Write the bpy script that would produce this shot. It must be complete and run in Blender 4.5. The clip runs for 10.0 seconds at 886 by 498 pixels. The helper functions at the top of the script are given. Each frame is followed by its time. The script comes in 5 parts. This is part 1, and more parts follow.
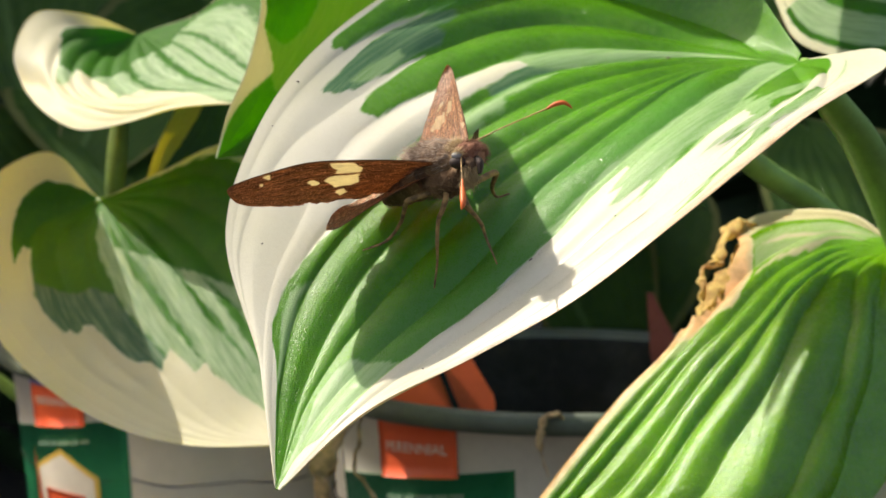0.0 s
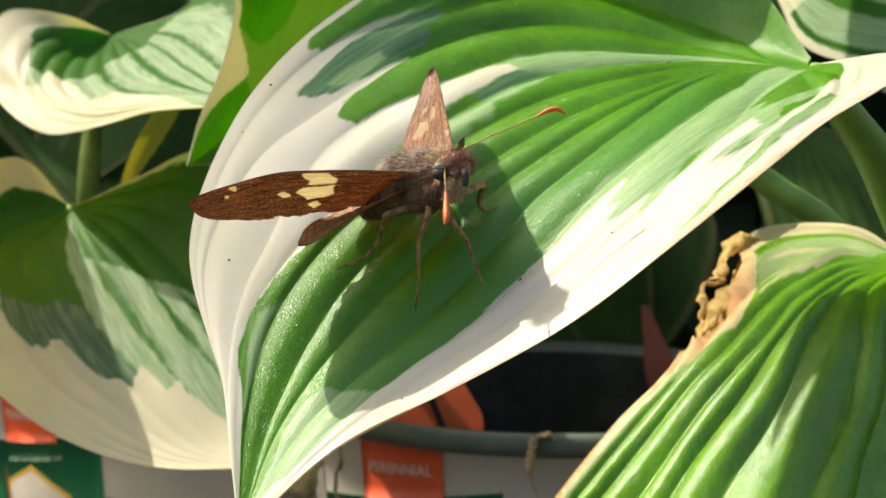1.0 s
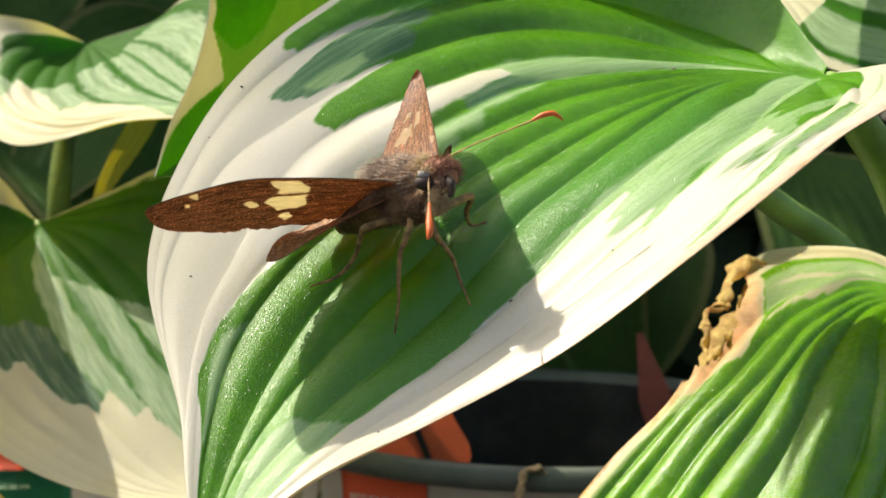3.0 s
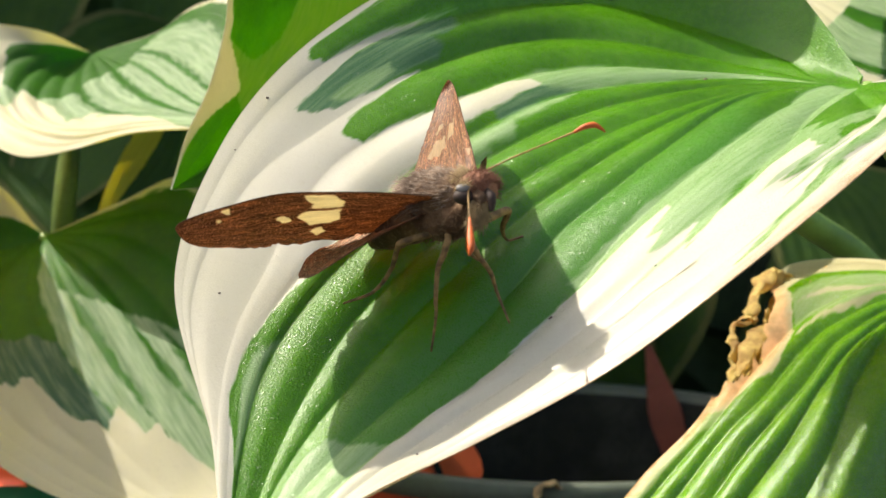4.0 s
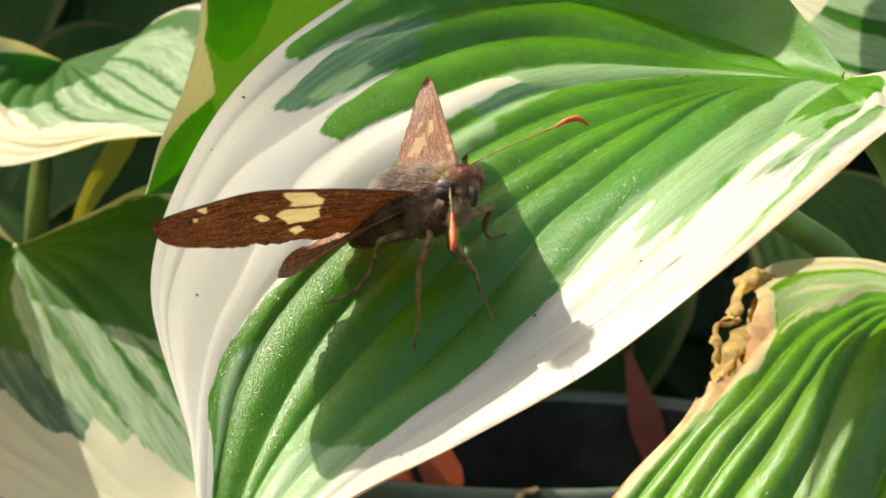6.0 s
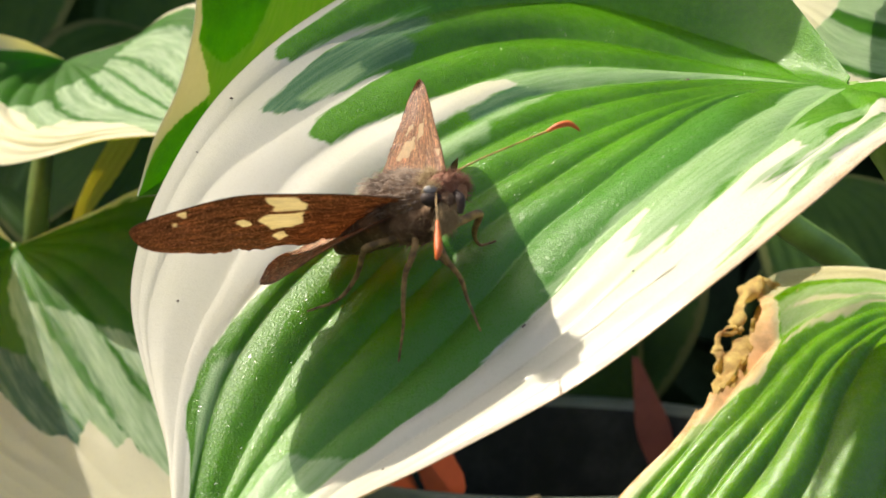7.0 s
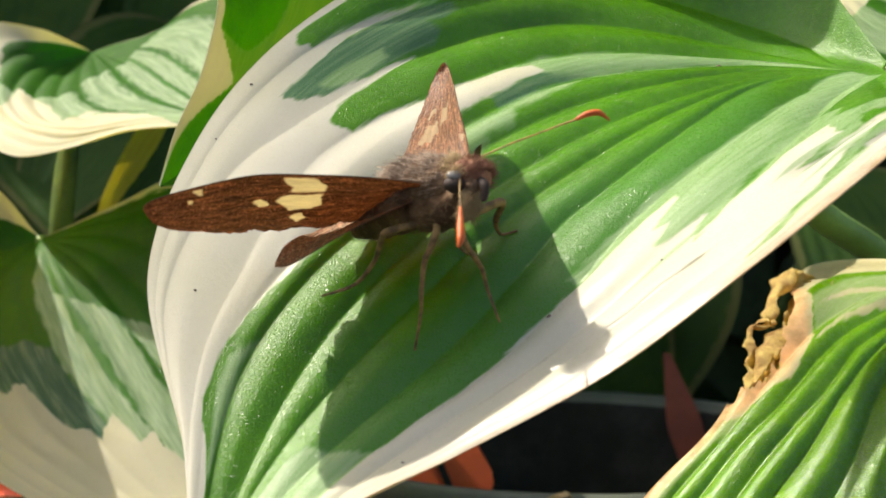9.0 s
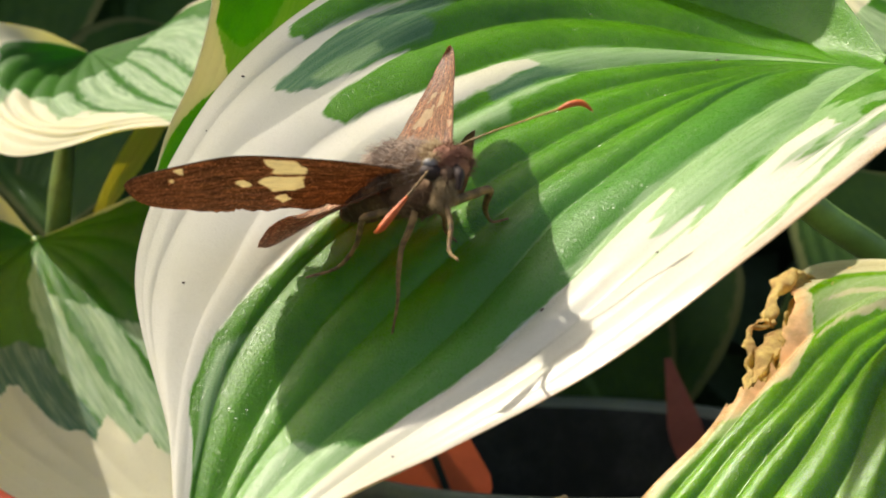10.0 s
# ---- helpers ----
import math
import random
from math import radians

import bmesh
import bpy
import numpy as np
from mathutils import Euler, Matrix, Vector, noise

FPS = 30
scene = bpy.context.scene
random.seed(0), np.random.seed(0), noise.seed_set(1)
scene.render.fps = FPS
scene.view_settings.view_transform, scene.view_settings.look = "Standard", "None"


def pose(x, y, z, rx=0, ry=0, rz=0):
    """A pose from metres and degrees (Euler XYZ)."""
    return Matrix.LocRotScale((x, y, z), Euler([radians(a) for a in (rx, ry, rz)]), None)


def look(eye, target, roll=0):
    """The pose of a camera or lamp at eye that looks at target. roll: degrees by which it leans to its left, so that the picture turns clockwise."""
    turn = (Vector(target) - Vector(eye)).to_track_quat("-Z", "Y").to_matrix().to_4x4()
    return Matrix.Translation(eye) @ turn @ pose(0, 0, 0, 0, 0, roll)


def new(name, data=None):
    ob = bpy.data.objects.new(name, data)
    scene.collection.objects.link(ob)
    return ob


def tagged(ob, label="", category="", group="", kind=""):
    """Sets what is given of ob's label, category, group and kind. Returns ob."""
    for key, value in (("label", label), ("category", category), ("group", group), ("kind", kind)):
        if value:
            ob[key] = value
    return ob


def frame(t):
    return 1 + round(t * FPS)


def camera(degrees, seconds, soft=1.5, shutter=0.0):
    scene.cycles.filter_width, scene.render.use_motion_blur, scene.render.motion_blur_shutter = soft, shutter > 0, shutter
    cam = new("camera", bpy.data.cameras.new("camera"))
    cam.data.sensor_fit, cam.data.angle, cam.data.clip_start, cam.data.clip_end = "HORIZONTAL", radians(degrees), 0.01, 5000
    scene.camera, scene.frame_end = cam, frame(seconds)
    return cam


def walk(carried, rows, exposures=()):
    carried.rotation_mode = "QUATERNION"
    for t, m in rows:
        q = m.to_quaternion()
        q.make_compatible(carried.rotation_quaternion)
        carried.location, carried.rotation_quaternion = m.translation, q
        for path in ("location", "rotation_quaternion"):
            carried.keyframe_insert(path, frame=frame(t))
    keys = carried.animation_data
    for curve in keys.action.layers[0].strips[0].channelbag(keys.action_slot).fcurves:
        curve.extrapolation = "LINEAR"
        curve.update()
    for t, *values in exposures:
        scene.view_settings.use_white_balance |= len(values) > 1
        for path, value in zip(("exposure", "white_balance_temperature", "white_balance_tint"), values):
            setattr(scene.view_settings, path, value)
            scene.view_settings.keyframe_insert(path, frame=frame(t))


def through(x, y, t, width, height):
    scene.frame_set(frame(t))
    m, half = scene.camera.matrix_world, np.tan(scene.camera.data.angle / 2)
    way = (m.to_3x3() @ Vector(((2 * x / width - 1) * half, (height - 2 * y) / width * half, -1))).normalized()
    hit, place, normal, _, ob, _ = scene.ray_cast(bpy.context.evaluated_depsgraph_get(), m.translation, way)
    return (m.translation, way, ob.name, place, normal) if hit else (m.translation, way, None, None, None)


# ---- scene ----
cam = camera(34, 10.0)
cam.data.dof.use_dof = True
cam.data.dof.focus_distance = 0.183
cam.data.dof.aperture_fstop = 52.0
PATH = [
    (0.0, pose(0.00742, -0.21781, 0.22137, 84.626, 0.367, 1.805)),
    (0.5, pose(0.00842, -0.20556, 0.21855, 84.992, -0.070, 1.845)),
    (1.0, pose(0.00814, -0.20141, 0.22158, 84.816, 0.020, 1.503)),
    (1.5, pose(0.00849, -0.19705, 0.21892, 85.174, -0.296, 1.467)),
    (2.0, pose(0.00487, -0.19426, 0.21579, 85.768, -0.498, 1.095)),
    (2.5, pose(0.00660, -0.18860, 0.21791, 85.753, -0.435, 1.047)),
    (2.7, pose(0.00955, -0.18677, 0.21869, 85.772, -0.651, 1.290)),
    (4.0, pose(0.00290, -0.17950, 0.21936, 86.221, -0.547, 0.729)),
    (4.5, pose(0.00401, -0.17977, 0.22117, 85.882, -0.447, 0.859)),
    (5.0, pose(0.00000, -0.18000, 0.22000, 86.000, 0.000, -0.000)),
    (5.5, pose(0.00442, -0.17783, 0.21705, 86.174, -0.610, 0.748)),
    (5.7, pose(0.00120, -0.17741, 0.21759, 86.450, 0.146, -0.393)),
    (6.8, pose(0.00615, -0.17337, 0.21598, 87.092, -0.493, 0.252)),
    (7.0, pose(0.00546, -0.17223, 0.21785, 86.801, -0.451, 0.421)),
    (7.5, pose(0.00501, -0.17047, 0.21641, 86.860, -0.428, 0.902)),
    (8.0, pose(0.00552, -0.17040, 0.21507, 87.212, -0.473, 1.006)),
    (8.5, pose(0.01070, -0.16891, 0.21757, 86.792, -0.546, 1.716)),
    (9.0, pose(0.00646, -0.16823, 0.21669, 86.679, -0.471, 1.705)),
    (9.5, pose(0.00749, -0.16712, 0.21476, 87.121, -0.727, 2.065)),
    (10.0, pose(0.00771, -0.16581, 0.21460, 87.102, -0.600, 1.886)),
]
walk(cam, PATH, [(0.0, 0.53, 6950, 12), (8.6, 0.52, 6950, 12), (9.4, 0.38, 6950, 12), (10.0, 0.38, 6950, 12)])

MM = 0.001

# ---- light: high sun from the left, clear sky ----
SUN_WAY = Vector((0.58, -0.15, -0.81)).normalized()
world = bpy.data.worlds.new("sky")
scene.world = world
world.use_nodes = True
wn = world.node_tree.nodes
sky = wn.new("ShaderNodeTexSky")
sky.sky_type = "NISHITA"
sky.sun_disc = False
sky.dust_density = 4.0
sky.ozone_density = 0.5
sky.sun_elevation = math.asin(-SUN_WAY.z)
sky.sun_rotation = math.atan2(-SUN_WAY.x, -SUN_WAY.y)
world.node_tree.links.new(sky.outputs[0], wn["Background"].inputs[0])
wn["Background"].inputs[1].default_value = 0.16
sun = new("sun", bpy.data.lights.new("sun", "SUN"))
sun.data.energy = 5.0
sun.data.angle = radians(0.5)
sun.data.color = (1.0, 0.95, 0.86)
sun.matrix_world = look((0, 0, 1), Vector((0, 0, 1)) + SUN_WAY)


# ---- node helpers ----
class Mat:
    """A small builder for node materials."""

    def __init__(self, name):
        self.m = bpy.data.materials.new(name)
        self.m.use_nodes = True
        self.t = self.m.node_tree
        self.n = self.t.nodes
        self.p = self.n["Principled BSDF"]
        self.out = self.n["Material Output"]

    def link(self, a, b):
        self.t.links.new(a, b)

    def put(self, socket, v):
        if hasattr(v, "links"):
            self.link(v, socket)
        elif isinstance(v, tuple) and len(v) == 3 and len(socket.default_value) == 4:
            socket.default_value = (*v, 1)
        else:
            socket.default_value = v

    def coords(self, scale=(1, 1, 1)):
        c = self.n.new("ShaderNodeTexCoord")
        m = self.n.new("ShaderNodeMapping")
        m.inputs["Scale"].default_value = scale
        self.link(c.outputs["Object"], m.inputs["Vector"])
        return m.outputs[0]

    def noise(self, scale, detail=3.0, rough=0.55, vec=None):
        x = self.n.new("ShaderNodeTexNoise")
        x.inputs["Scale"].default_value = scale
        x.inputs["Detail"].default_value = detail
        x.inputs["Roughness"].default_value = rough
        self.link(vec if vec is not None else self.coords(), x.inputs["Vector"])
        return x.outputs["Fac"]

    def attr(self, name):
        a = self.n.new("ShaderNodeAttribute")
        a.attribute_name = name
        return a.outputs["Fac"]

    def math(self, op, a, b=0.0, c=None):
        x = self.n.new("ShaderNodeMath")
        x.operation = op
        self.put(x.inputs[0], a)
        self.put(x.inputs[1], b)
        if c is not None:
            self.put(x.inputs[2], c)
        return x.outputs[0]

    def ramp(self, fac, lo, hi, a=0.0, b=1.0):
        x = self.n.new("ShaderNodeMapRange")
        x.interpolation_type = "SMOOTHSTEP"
        self.put(x.inputs["Value"], fac)
        for key, v in (("From Min", lo), ("From Max", hi), ("To Min", a), ("To Max", b)):
            self.put(x.inputs[key], v)
        return x.outputs["Result"]

    def mix(self, fac, a, b, blend="MIX"):
        x = self.n.new("ShaderNodeMix")
        x.data_type = "RGBA"
        x.blend_type = blend
        self.put(x.inputs[0], fac)
        self.put(x.inputs[6], a)
        self.put(x.inputs[7], b)
        return x.outputs[2]

    def bump(self, height, strength, distance, after=None):
        x = self.n.new("ShaderNodeBump")
        x.inputs["Strength"].default_value = strength
        x.inputs["Distance"].default_value = distance
        self.link(height, x.inputs["Height"])
        if after is not None:
            self.link(after, x.inputs["Normal"])
        return x.outputs[0]

    def set(self, color=None, rough=None, metal=None, normal=None, spec=None, **more):
        for key, v in (("Base Color", color), ("Roughness", rough), ("Metallic", metal), ("Normal", normal), ("Specular IOR Level", spec)):
            if v is not None:
                self.put(self.p.inputs[key], v)
        for key, v in more.items():
            self.put(self.p.inputs[key.replace("_", " ")], v)
        return self

    def lets_light_through(self, color, amount, normal=None):
        tr = self.n.new("ShaderNodeBsdfTranslucent")
        self.put(tr.inputs["Color"], color)
        if normal is not None:
            self.link(normal, tr.inputs["Normal"])
        mx = self.n.new("ShaderNodeMixShader")
        self.put(mx.inputs[0], amount)
        self.link(self.p.outputs[0], mx.inputs[1])
        self.link(tr.outputs[0], mx.inputs[2])
        self.link(mx.outputs[0], self.out.inputs[0])
        return self


def plain(name, color, rough=0.6, vary=0.25, scale=60.0, bump=0.2, depth=0.0005, metal=0.0, through=None):
    m = Mat(name)
    n1 = m.noise(scale, 4)
    n2 = m.noise(scale * 9, 3)
    dark = tuple(c * (1 - vary) for c in color)
    light = tuple(min(1, c * (1 + vary)) for c in color)
    col = m.mix(m.ramp(n1, 0.3, 0.7), dark, light)
    col = m.mix(m.math("MULTIPLY", m.ramp(n2, 0.45, 0.7), 0.35), col, dark)
    m.set(col, m.ramp(n2, 0.2, 0.8, rough - 0.1, rough + 0.1), metal, m.bump(n2, bump, depth))
    if through:
        m.lets_light_through(col, through)
    return m.m


def leaf_material(name, green, wash, cream, gloss=0.38, shine=0.5, through=0.35, streak=1.0, sear=(0.42, 0.24, 0.10), grain=1.0, slate=(0.10, 0.24, 0.10), glint=0.25, back=0.72):
    """Hosta leaf: green heart, washed zone, cream edge; the borders come from the blade's own attributes and are broken by fine streaks."""
    m = Mat(name)
    u, v = m.attr("along"), m.attr("across")
    comb = m.n.new("ShaderNodeCombineXYZ")
    m.link(m.math("MULTIPLY", u, 10.0), comb.inputs[0])
    m.link(m.math("MULTIPLY", v, 40.0), comb.inputs[1])
    fibre = m.noise(1.0, 6, 0.6, comb.outputs[0])
    jag = m.n.new("ShaderNodeCombineXYZ")
    m.link(m.math("MULTIPLY", u, 24.0), jag.inputs[0])
    m.link(m.math("MULTIPLY", v, 38.0), jag.inputs[1])
    shake = m.math("MULTIPLY", m.math("SUBTRACT", m.noise(1.0, 3, 0.55, jag.outputs[0]), 0.5), 0.030 * streak)
    is_cream = m.ramp(m.math("ADD", m.attr("cream"), shake), -0.0025, 0.0025)
    is_wash = m.ramp(m.math("ADD", m.attr("wash"), shake), -0.004, 0.004)
    fine = m.noise(4500, 2, 0.6)
    cell = m.noise(900, 3, 0.6)
    wide = m.noise(45, 3, 0.5)
    deep = tuple(c * 0.72 for c in green)
    g = m.mix(m.ramp(wide, 0.3, 0.7), deep, green)
    blotch = m.noise(190, 4, 0.6)
    g = m.mix(m.math("MULTIPLY", m.ramp(blotch, 0.48, 0.72), 0.45), g, (green[0] * 1.45, green[1] * 1.12, green[2]))
    g = m.mix(m.math("MULTIPLY", m.ramp(blotch, 0.50, 0.30), 0.45), g, (green[0] * 0.55, green[1] * 0.62, green[2] * 1.5))
    g = m.mix(m.math("MULTIPLY", m.ramp(cell, 0.4, 0.75), 0.25), g, (green[0] * 1.5, green[1] * 1.25, green[2] * 0.9))
    g = m.mix(m.math("MULTIPLY", m.ramp(fine, 0.48, 0.72), 0.40), g, (green[0] * 1.6, green[1] * 1.35, green[2] * 1.6))
    g = m.mix(m.math("MULTIPLY", m.ramp(fine, 0.50, 0.28), 0.30), g, deep)
    cold = (green[0] * 0.95, green[1] * 0.92, green[2] * 2.0 + 0.025)
    g = m.mix(m.math("MULTIPLY", m.ramp(m.math("ADD", m.attr("cool"), m.math("MULTIPLY", shake, 2.0)), -0.02, 0.03), 0.8), g, cold)
    w = m.mix(m.ramp(fibre, 0.35, 0.7), wash, tuple(0.55 * a + 0.45 * b for a, b in zip(wash, green)))
    c = m.mix(m.ramp(wide, 0.35, 0.75), cream, (cream[0] * 0.93, cream[1] * 0.93, cream[2] * 0.82))
    c = m.mix(m.math("MULTIPLY", m.ramp(fibre, 0.55, 0.85), 0.25), c, (cream[0] * 0.82, cream[1] * 0.85, cream[2] * 0.62))
    c = m.mix(m.math("MULTIPLY", m.ramp(cell, 0.52, 0.75), 0.35), c, (cream[0] * 0.86, cream[1] * 0.85, cream[2] * 0.78))
    c = m.mix(m.math("MULTIPLY", m.ramp(fine, 0.5, 0.25), 0.30), c, (cream[0] * 0.8, cream[1] * 0.79, cream[2] * 0.72))
    is_teal = m.ramp(m.math("ADD", m.attr("teal"), shake), -0.004, 0.004)
    g = m.mix(is_teal, g, m.mix(m.ramp(fibre, 0.40, 0.70), slate, tuple(0.6 * a + 0.4 * b for a, b in zip(slate, wash))))
    col = m.mix(is_wash, g, w)
    c = m.mix(m.math("MULTIPLY", m.ramp(m.math("ADD", m.attr("faint"), m.math("MULTIPLY", shake, 0.5)), -0.002, 0.004), 0.75), c, wash)
    col = m.mix(is_cream, col, c)
    dry = m.ramp(m.math("ADD", m.attr("dry"), m.math("MULTIPLY", shake, 2.0)), -0.015, 0.015)
    browns = m.mix(m.ramp(m.noise(300, 5), 0.35, 0.65), sear, tuple(min(1, q * 1.3 + 0.06) for q in sear))
    col = m.mix(dry, col, browns)
    lines = m.n.new("ShaderNodeCombineXYZ")
    m.link(m.math("MULTIPLY", u, 170.0), lines.inputs[0])
    m.link(m.math("MULTIPLY", v, 14.0), lines.inputs[1])
    nrm = m.bump(m.noise(1.0, 3, 0.6, lines.outputs[0]), 0.10, 0.0002)
    nrm = m.bump(cell, 0.15 * grain * grain, 0.0002, nrm)
    nrm = m.bump(m.math("MULTIPLY", fine, m.ramp(is_cream, 0.0, 1.0, 1.0, 0.35)), 0.65 * min(grain, 1.2), 0.00014, nrm)
    m.set(col, m.math("ADD", m.ramp(cell, 0.2, 0.8, -0.06, 0.08), m.ramp(fine, 0.35, 0.7, gloss + 0.12, gloss - 0.12)), 0.0, nrm, shine)
    cells = m.n.new("ShaderNodeTexVoronoi")
    cells.inputs["Scale"].default_value = 4400
    m.link(m.coords(), cells.inputs["Vector"])
    tilt, turned, unit = (m.n.new("ShaderNodeVectorMath") for k in range(3))
    tilt.operation, turned.operation, unit.operation = "SUBTRACT", "MULTIPLY_ADD", "NORMALIZE"
    m.link(cells.outputs["Color"], tilt.inputs[0])
    tilt.inputs[1].default_value = (0.5, 0.5, 0.5)
    m.link(tilt.outputs[0], turned.inputs[0])
    turned.inputs[1].default_value = (1.0, 1.0, 1.0)
    m.link(nrm, turned.inputs[2])
    m.link(turned.outputs[0], unit.inputs[0])
    m.set(Coat_Weight=m.math("MULTIPLY", m.ramp(cell, 0.35, 0.65, glint * 0.5, glint * 1.2), m.ramp(is_cream, 0.0, 1.0, 1.0, 0.12)), Coat_Roughness=0.16, Coat_IOR=1.5)
    m.link(unit.outputs[0], m.p.inputs["Coat Normal"])
    glow = m.mix(is_cream, m.mix(1.0, col, (1.3, 1.4, 0.40), "MULTIPLY"), m.mix(1.0, col, (1.0, 0.96, back), "MULTIPLY"))
    m.lets_light_through(glow, through, nrm)
    return m.m


# ---- mesh helpers ----
def mesh_of(name, verts, faces, mat, smooth=True):
    me = bpy.data.meshes.new(name)
    me.from_pydata([tuple(v) for v in verts], [], faces)
    me.materials.append(mat)
    if smooth:
        me.polygons.foreach_set("use_smooth", [True] * len(me.polygons))
    me.update()
    return me


def part(name, me, parent, label=""):
    ob = new(name, me)
    ob.parent = parent
    return tagged(ob, label)


def bm_part(name, bm, mat, parent, label="", smooth=True):
    me = bpy.data.meshes.new(name)
    bm.to_mesh(me)
    bm.free()
    me.materials.append(mat)
    if smooth:
        me.polygons.foreach_set("use_smooth", [True] * len(me.polygons))
    return part(name, me, parent, label)


def thing(name, label, category, at=(0, 0, 0), group="", turn=(0, 0, 0)):
    e = new(name)
    e.empty_display_size = 0.01
    e.matrix_world = pose(*at, *turn)
    return tagged(e, label, category, group)


def curve(points, t):
    """Catmull-Rom through the points, evenly spaced in t from 0 to 1."""
    p = np.asarray(points, float)
    p = np.vstack([2 * p[0] - p[1], p, 2 * p[-1] - p[-2]])
    n = len(p) - 3
    s = np.clip(np.asarray(t, float), 0, 1) * n
    k = np.minimum(s.astype(int), n - 1)
    f = (s - k)[..., None]
    a, b, c, d = p[k], p[k + 1], p[k + 2], p[k + 3]
    return 0.5 * (2 * b + (c - a) * f + (2 * a - 5 * b + 4 * c - d) * f ** 2 + (3 * b - a - 3 * c + d) * f ** 3)


def loft(rails, us, vs):
    """Grid of points: rails run along, and the cross-sections run smoothly over the rails (vs from 0 to 1)."""
    lines = np.stack([curve(r, us) for r in rails])
    return np.stack([curve(lines[:, i], vs) for i in range(len(us))])


def normals_of(g):
    du = np.gradient(g, axis=0)
    dv = np.gradient(g, axis=1)
    n = np.cross(du, dv)
    return n / (np.linalg.norm(n, axis=2, keepdims=True) + 1e-15)


def sheet_faces(nu, nv):
    """Faces of a thin slab: upper grid, lower grid, and the rim between."""
    top = np.arange(nu * nv).reshape(nu, nv)
    low = top + nu * nv
    f = []
    for a, flip in ((top, False), (low, True)):
        q = np.stack([a[:-1, :-1], a[1:, :-1], a[1:, 1:], a[:-1, 1:]], -1).reshape(-1, 4)
        f.append(q[:, ::-1] if flip else q)
    ring = np.concatenate([top[0, :], top[1:, -1], top[-1, -2::-1], top[-2:0:-1, 0]])
    nxt = np.roll(ring, -1)
    f.append(np.stack([ring, ring + nu * nv, nxt + nu * nv, nxt], -1))
    return np.concatenate(f).tolist()


def inside(ring, U, V, squeeze=0.62):
    """Signed distance to a closed outline of (along, across) corners, above 0 inside."""
    x, y = U.ravel(), V.ravel() * squeeze
    best = np.full_like(x, 9.0)
    odd = np.zeros(x.shape, bool)
    for (ax, ay), (bx, by) in zip(ring, ring[1:] + ring[:1]):
        ay, by = ay * squeeze, by * squeeze
        dx, dy = bx - ax, by - ay
        k = np.clip(((x - ax) * dx + (y - ay) * dy) / (dx * dx + dy * dy + 1e-12), 0, 1)
        best = np.minimum(best, (x - ax - k * dx) ** 2 + (y - ay - k * dy) ** 2)
        cross = (ay > y) != (by > y)
        odd ^= cross & (x < ax + (y - ay) * dx / (dy if dy else 1e-12))
    return (np.sqrt(best) * np.where(odd, 1, -1)).reshape(U.shape)


def zones(patches, U, V, reach=0.35):
    """Signed field of a set of patches, above 0 inside any of them: outlines of (along, across) corners,
    or plain bands (from, to across; from, to along; slant of the near end)."""
    out = np.full_like(U, -1.0)
    for p in patches:
        if isinstance(p, list):
            out = np.maximum(out, inside(p, U, V))
            continue
        v0, v1, u0, u1, *slant = p
        start = u0 + (slant[0] if slant else 0.0) * (V - v0)
        out = np.maximum(out, np.minimum(np.minimum(U - start, u1 - U), np.minimum(V - v0, v1 - V) * reach))
    return out


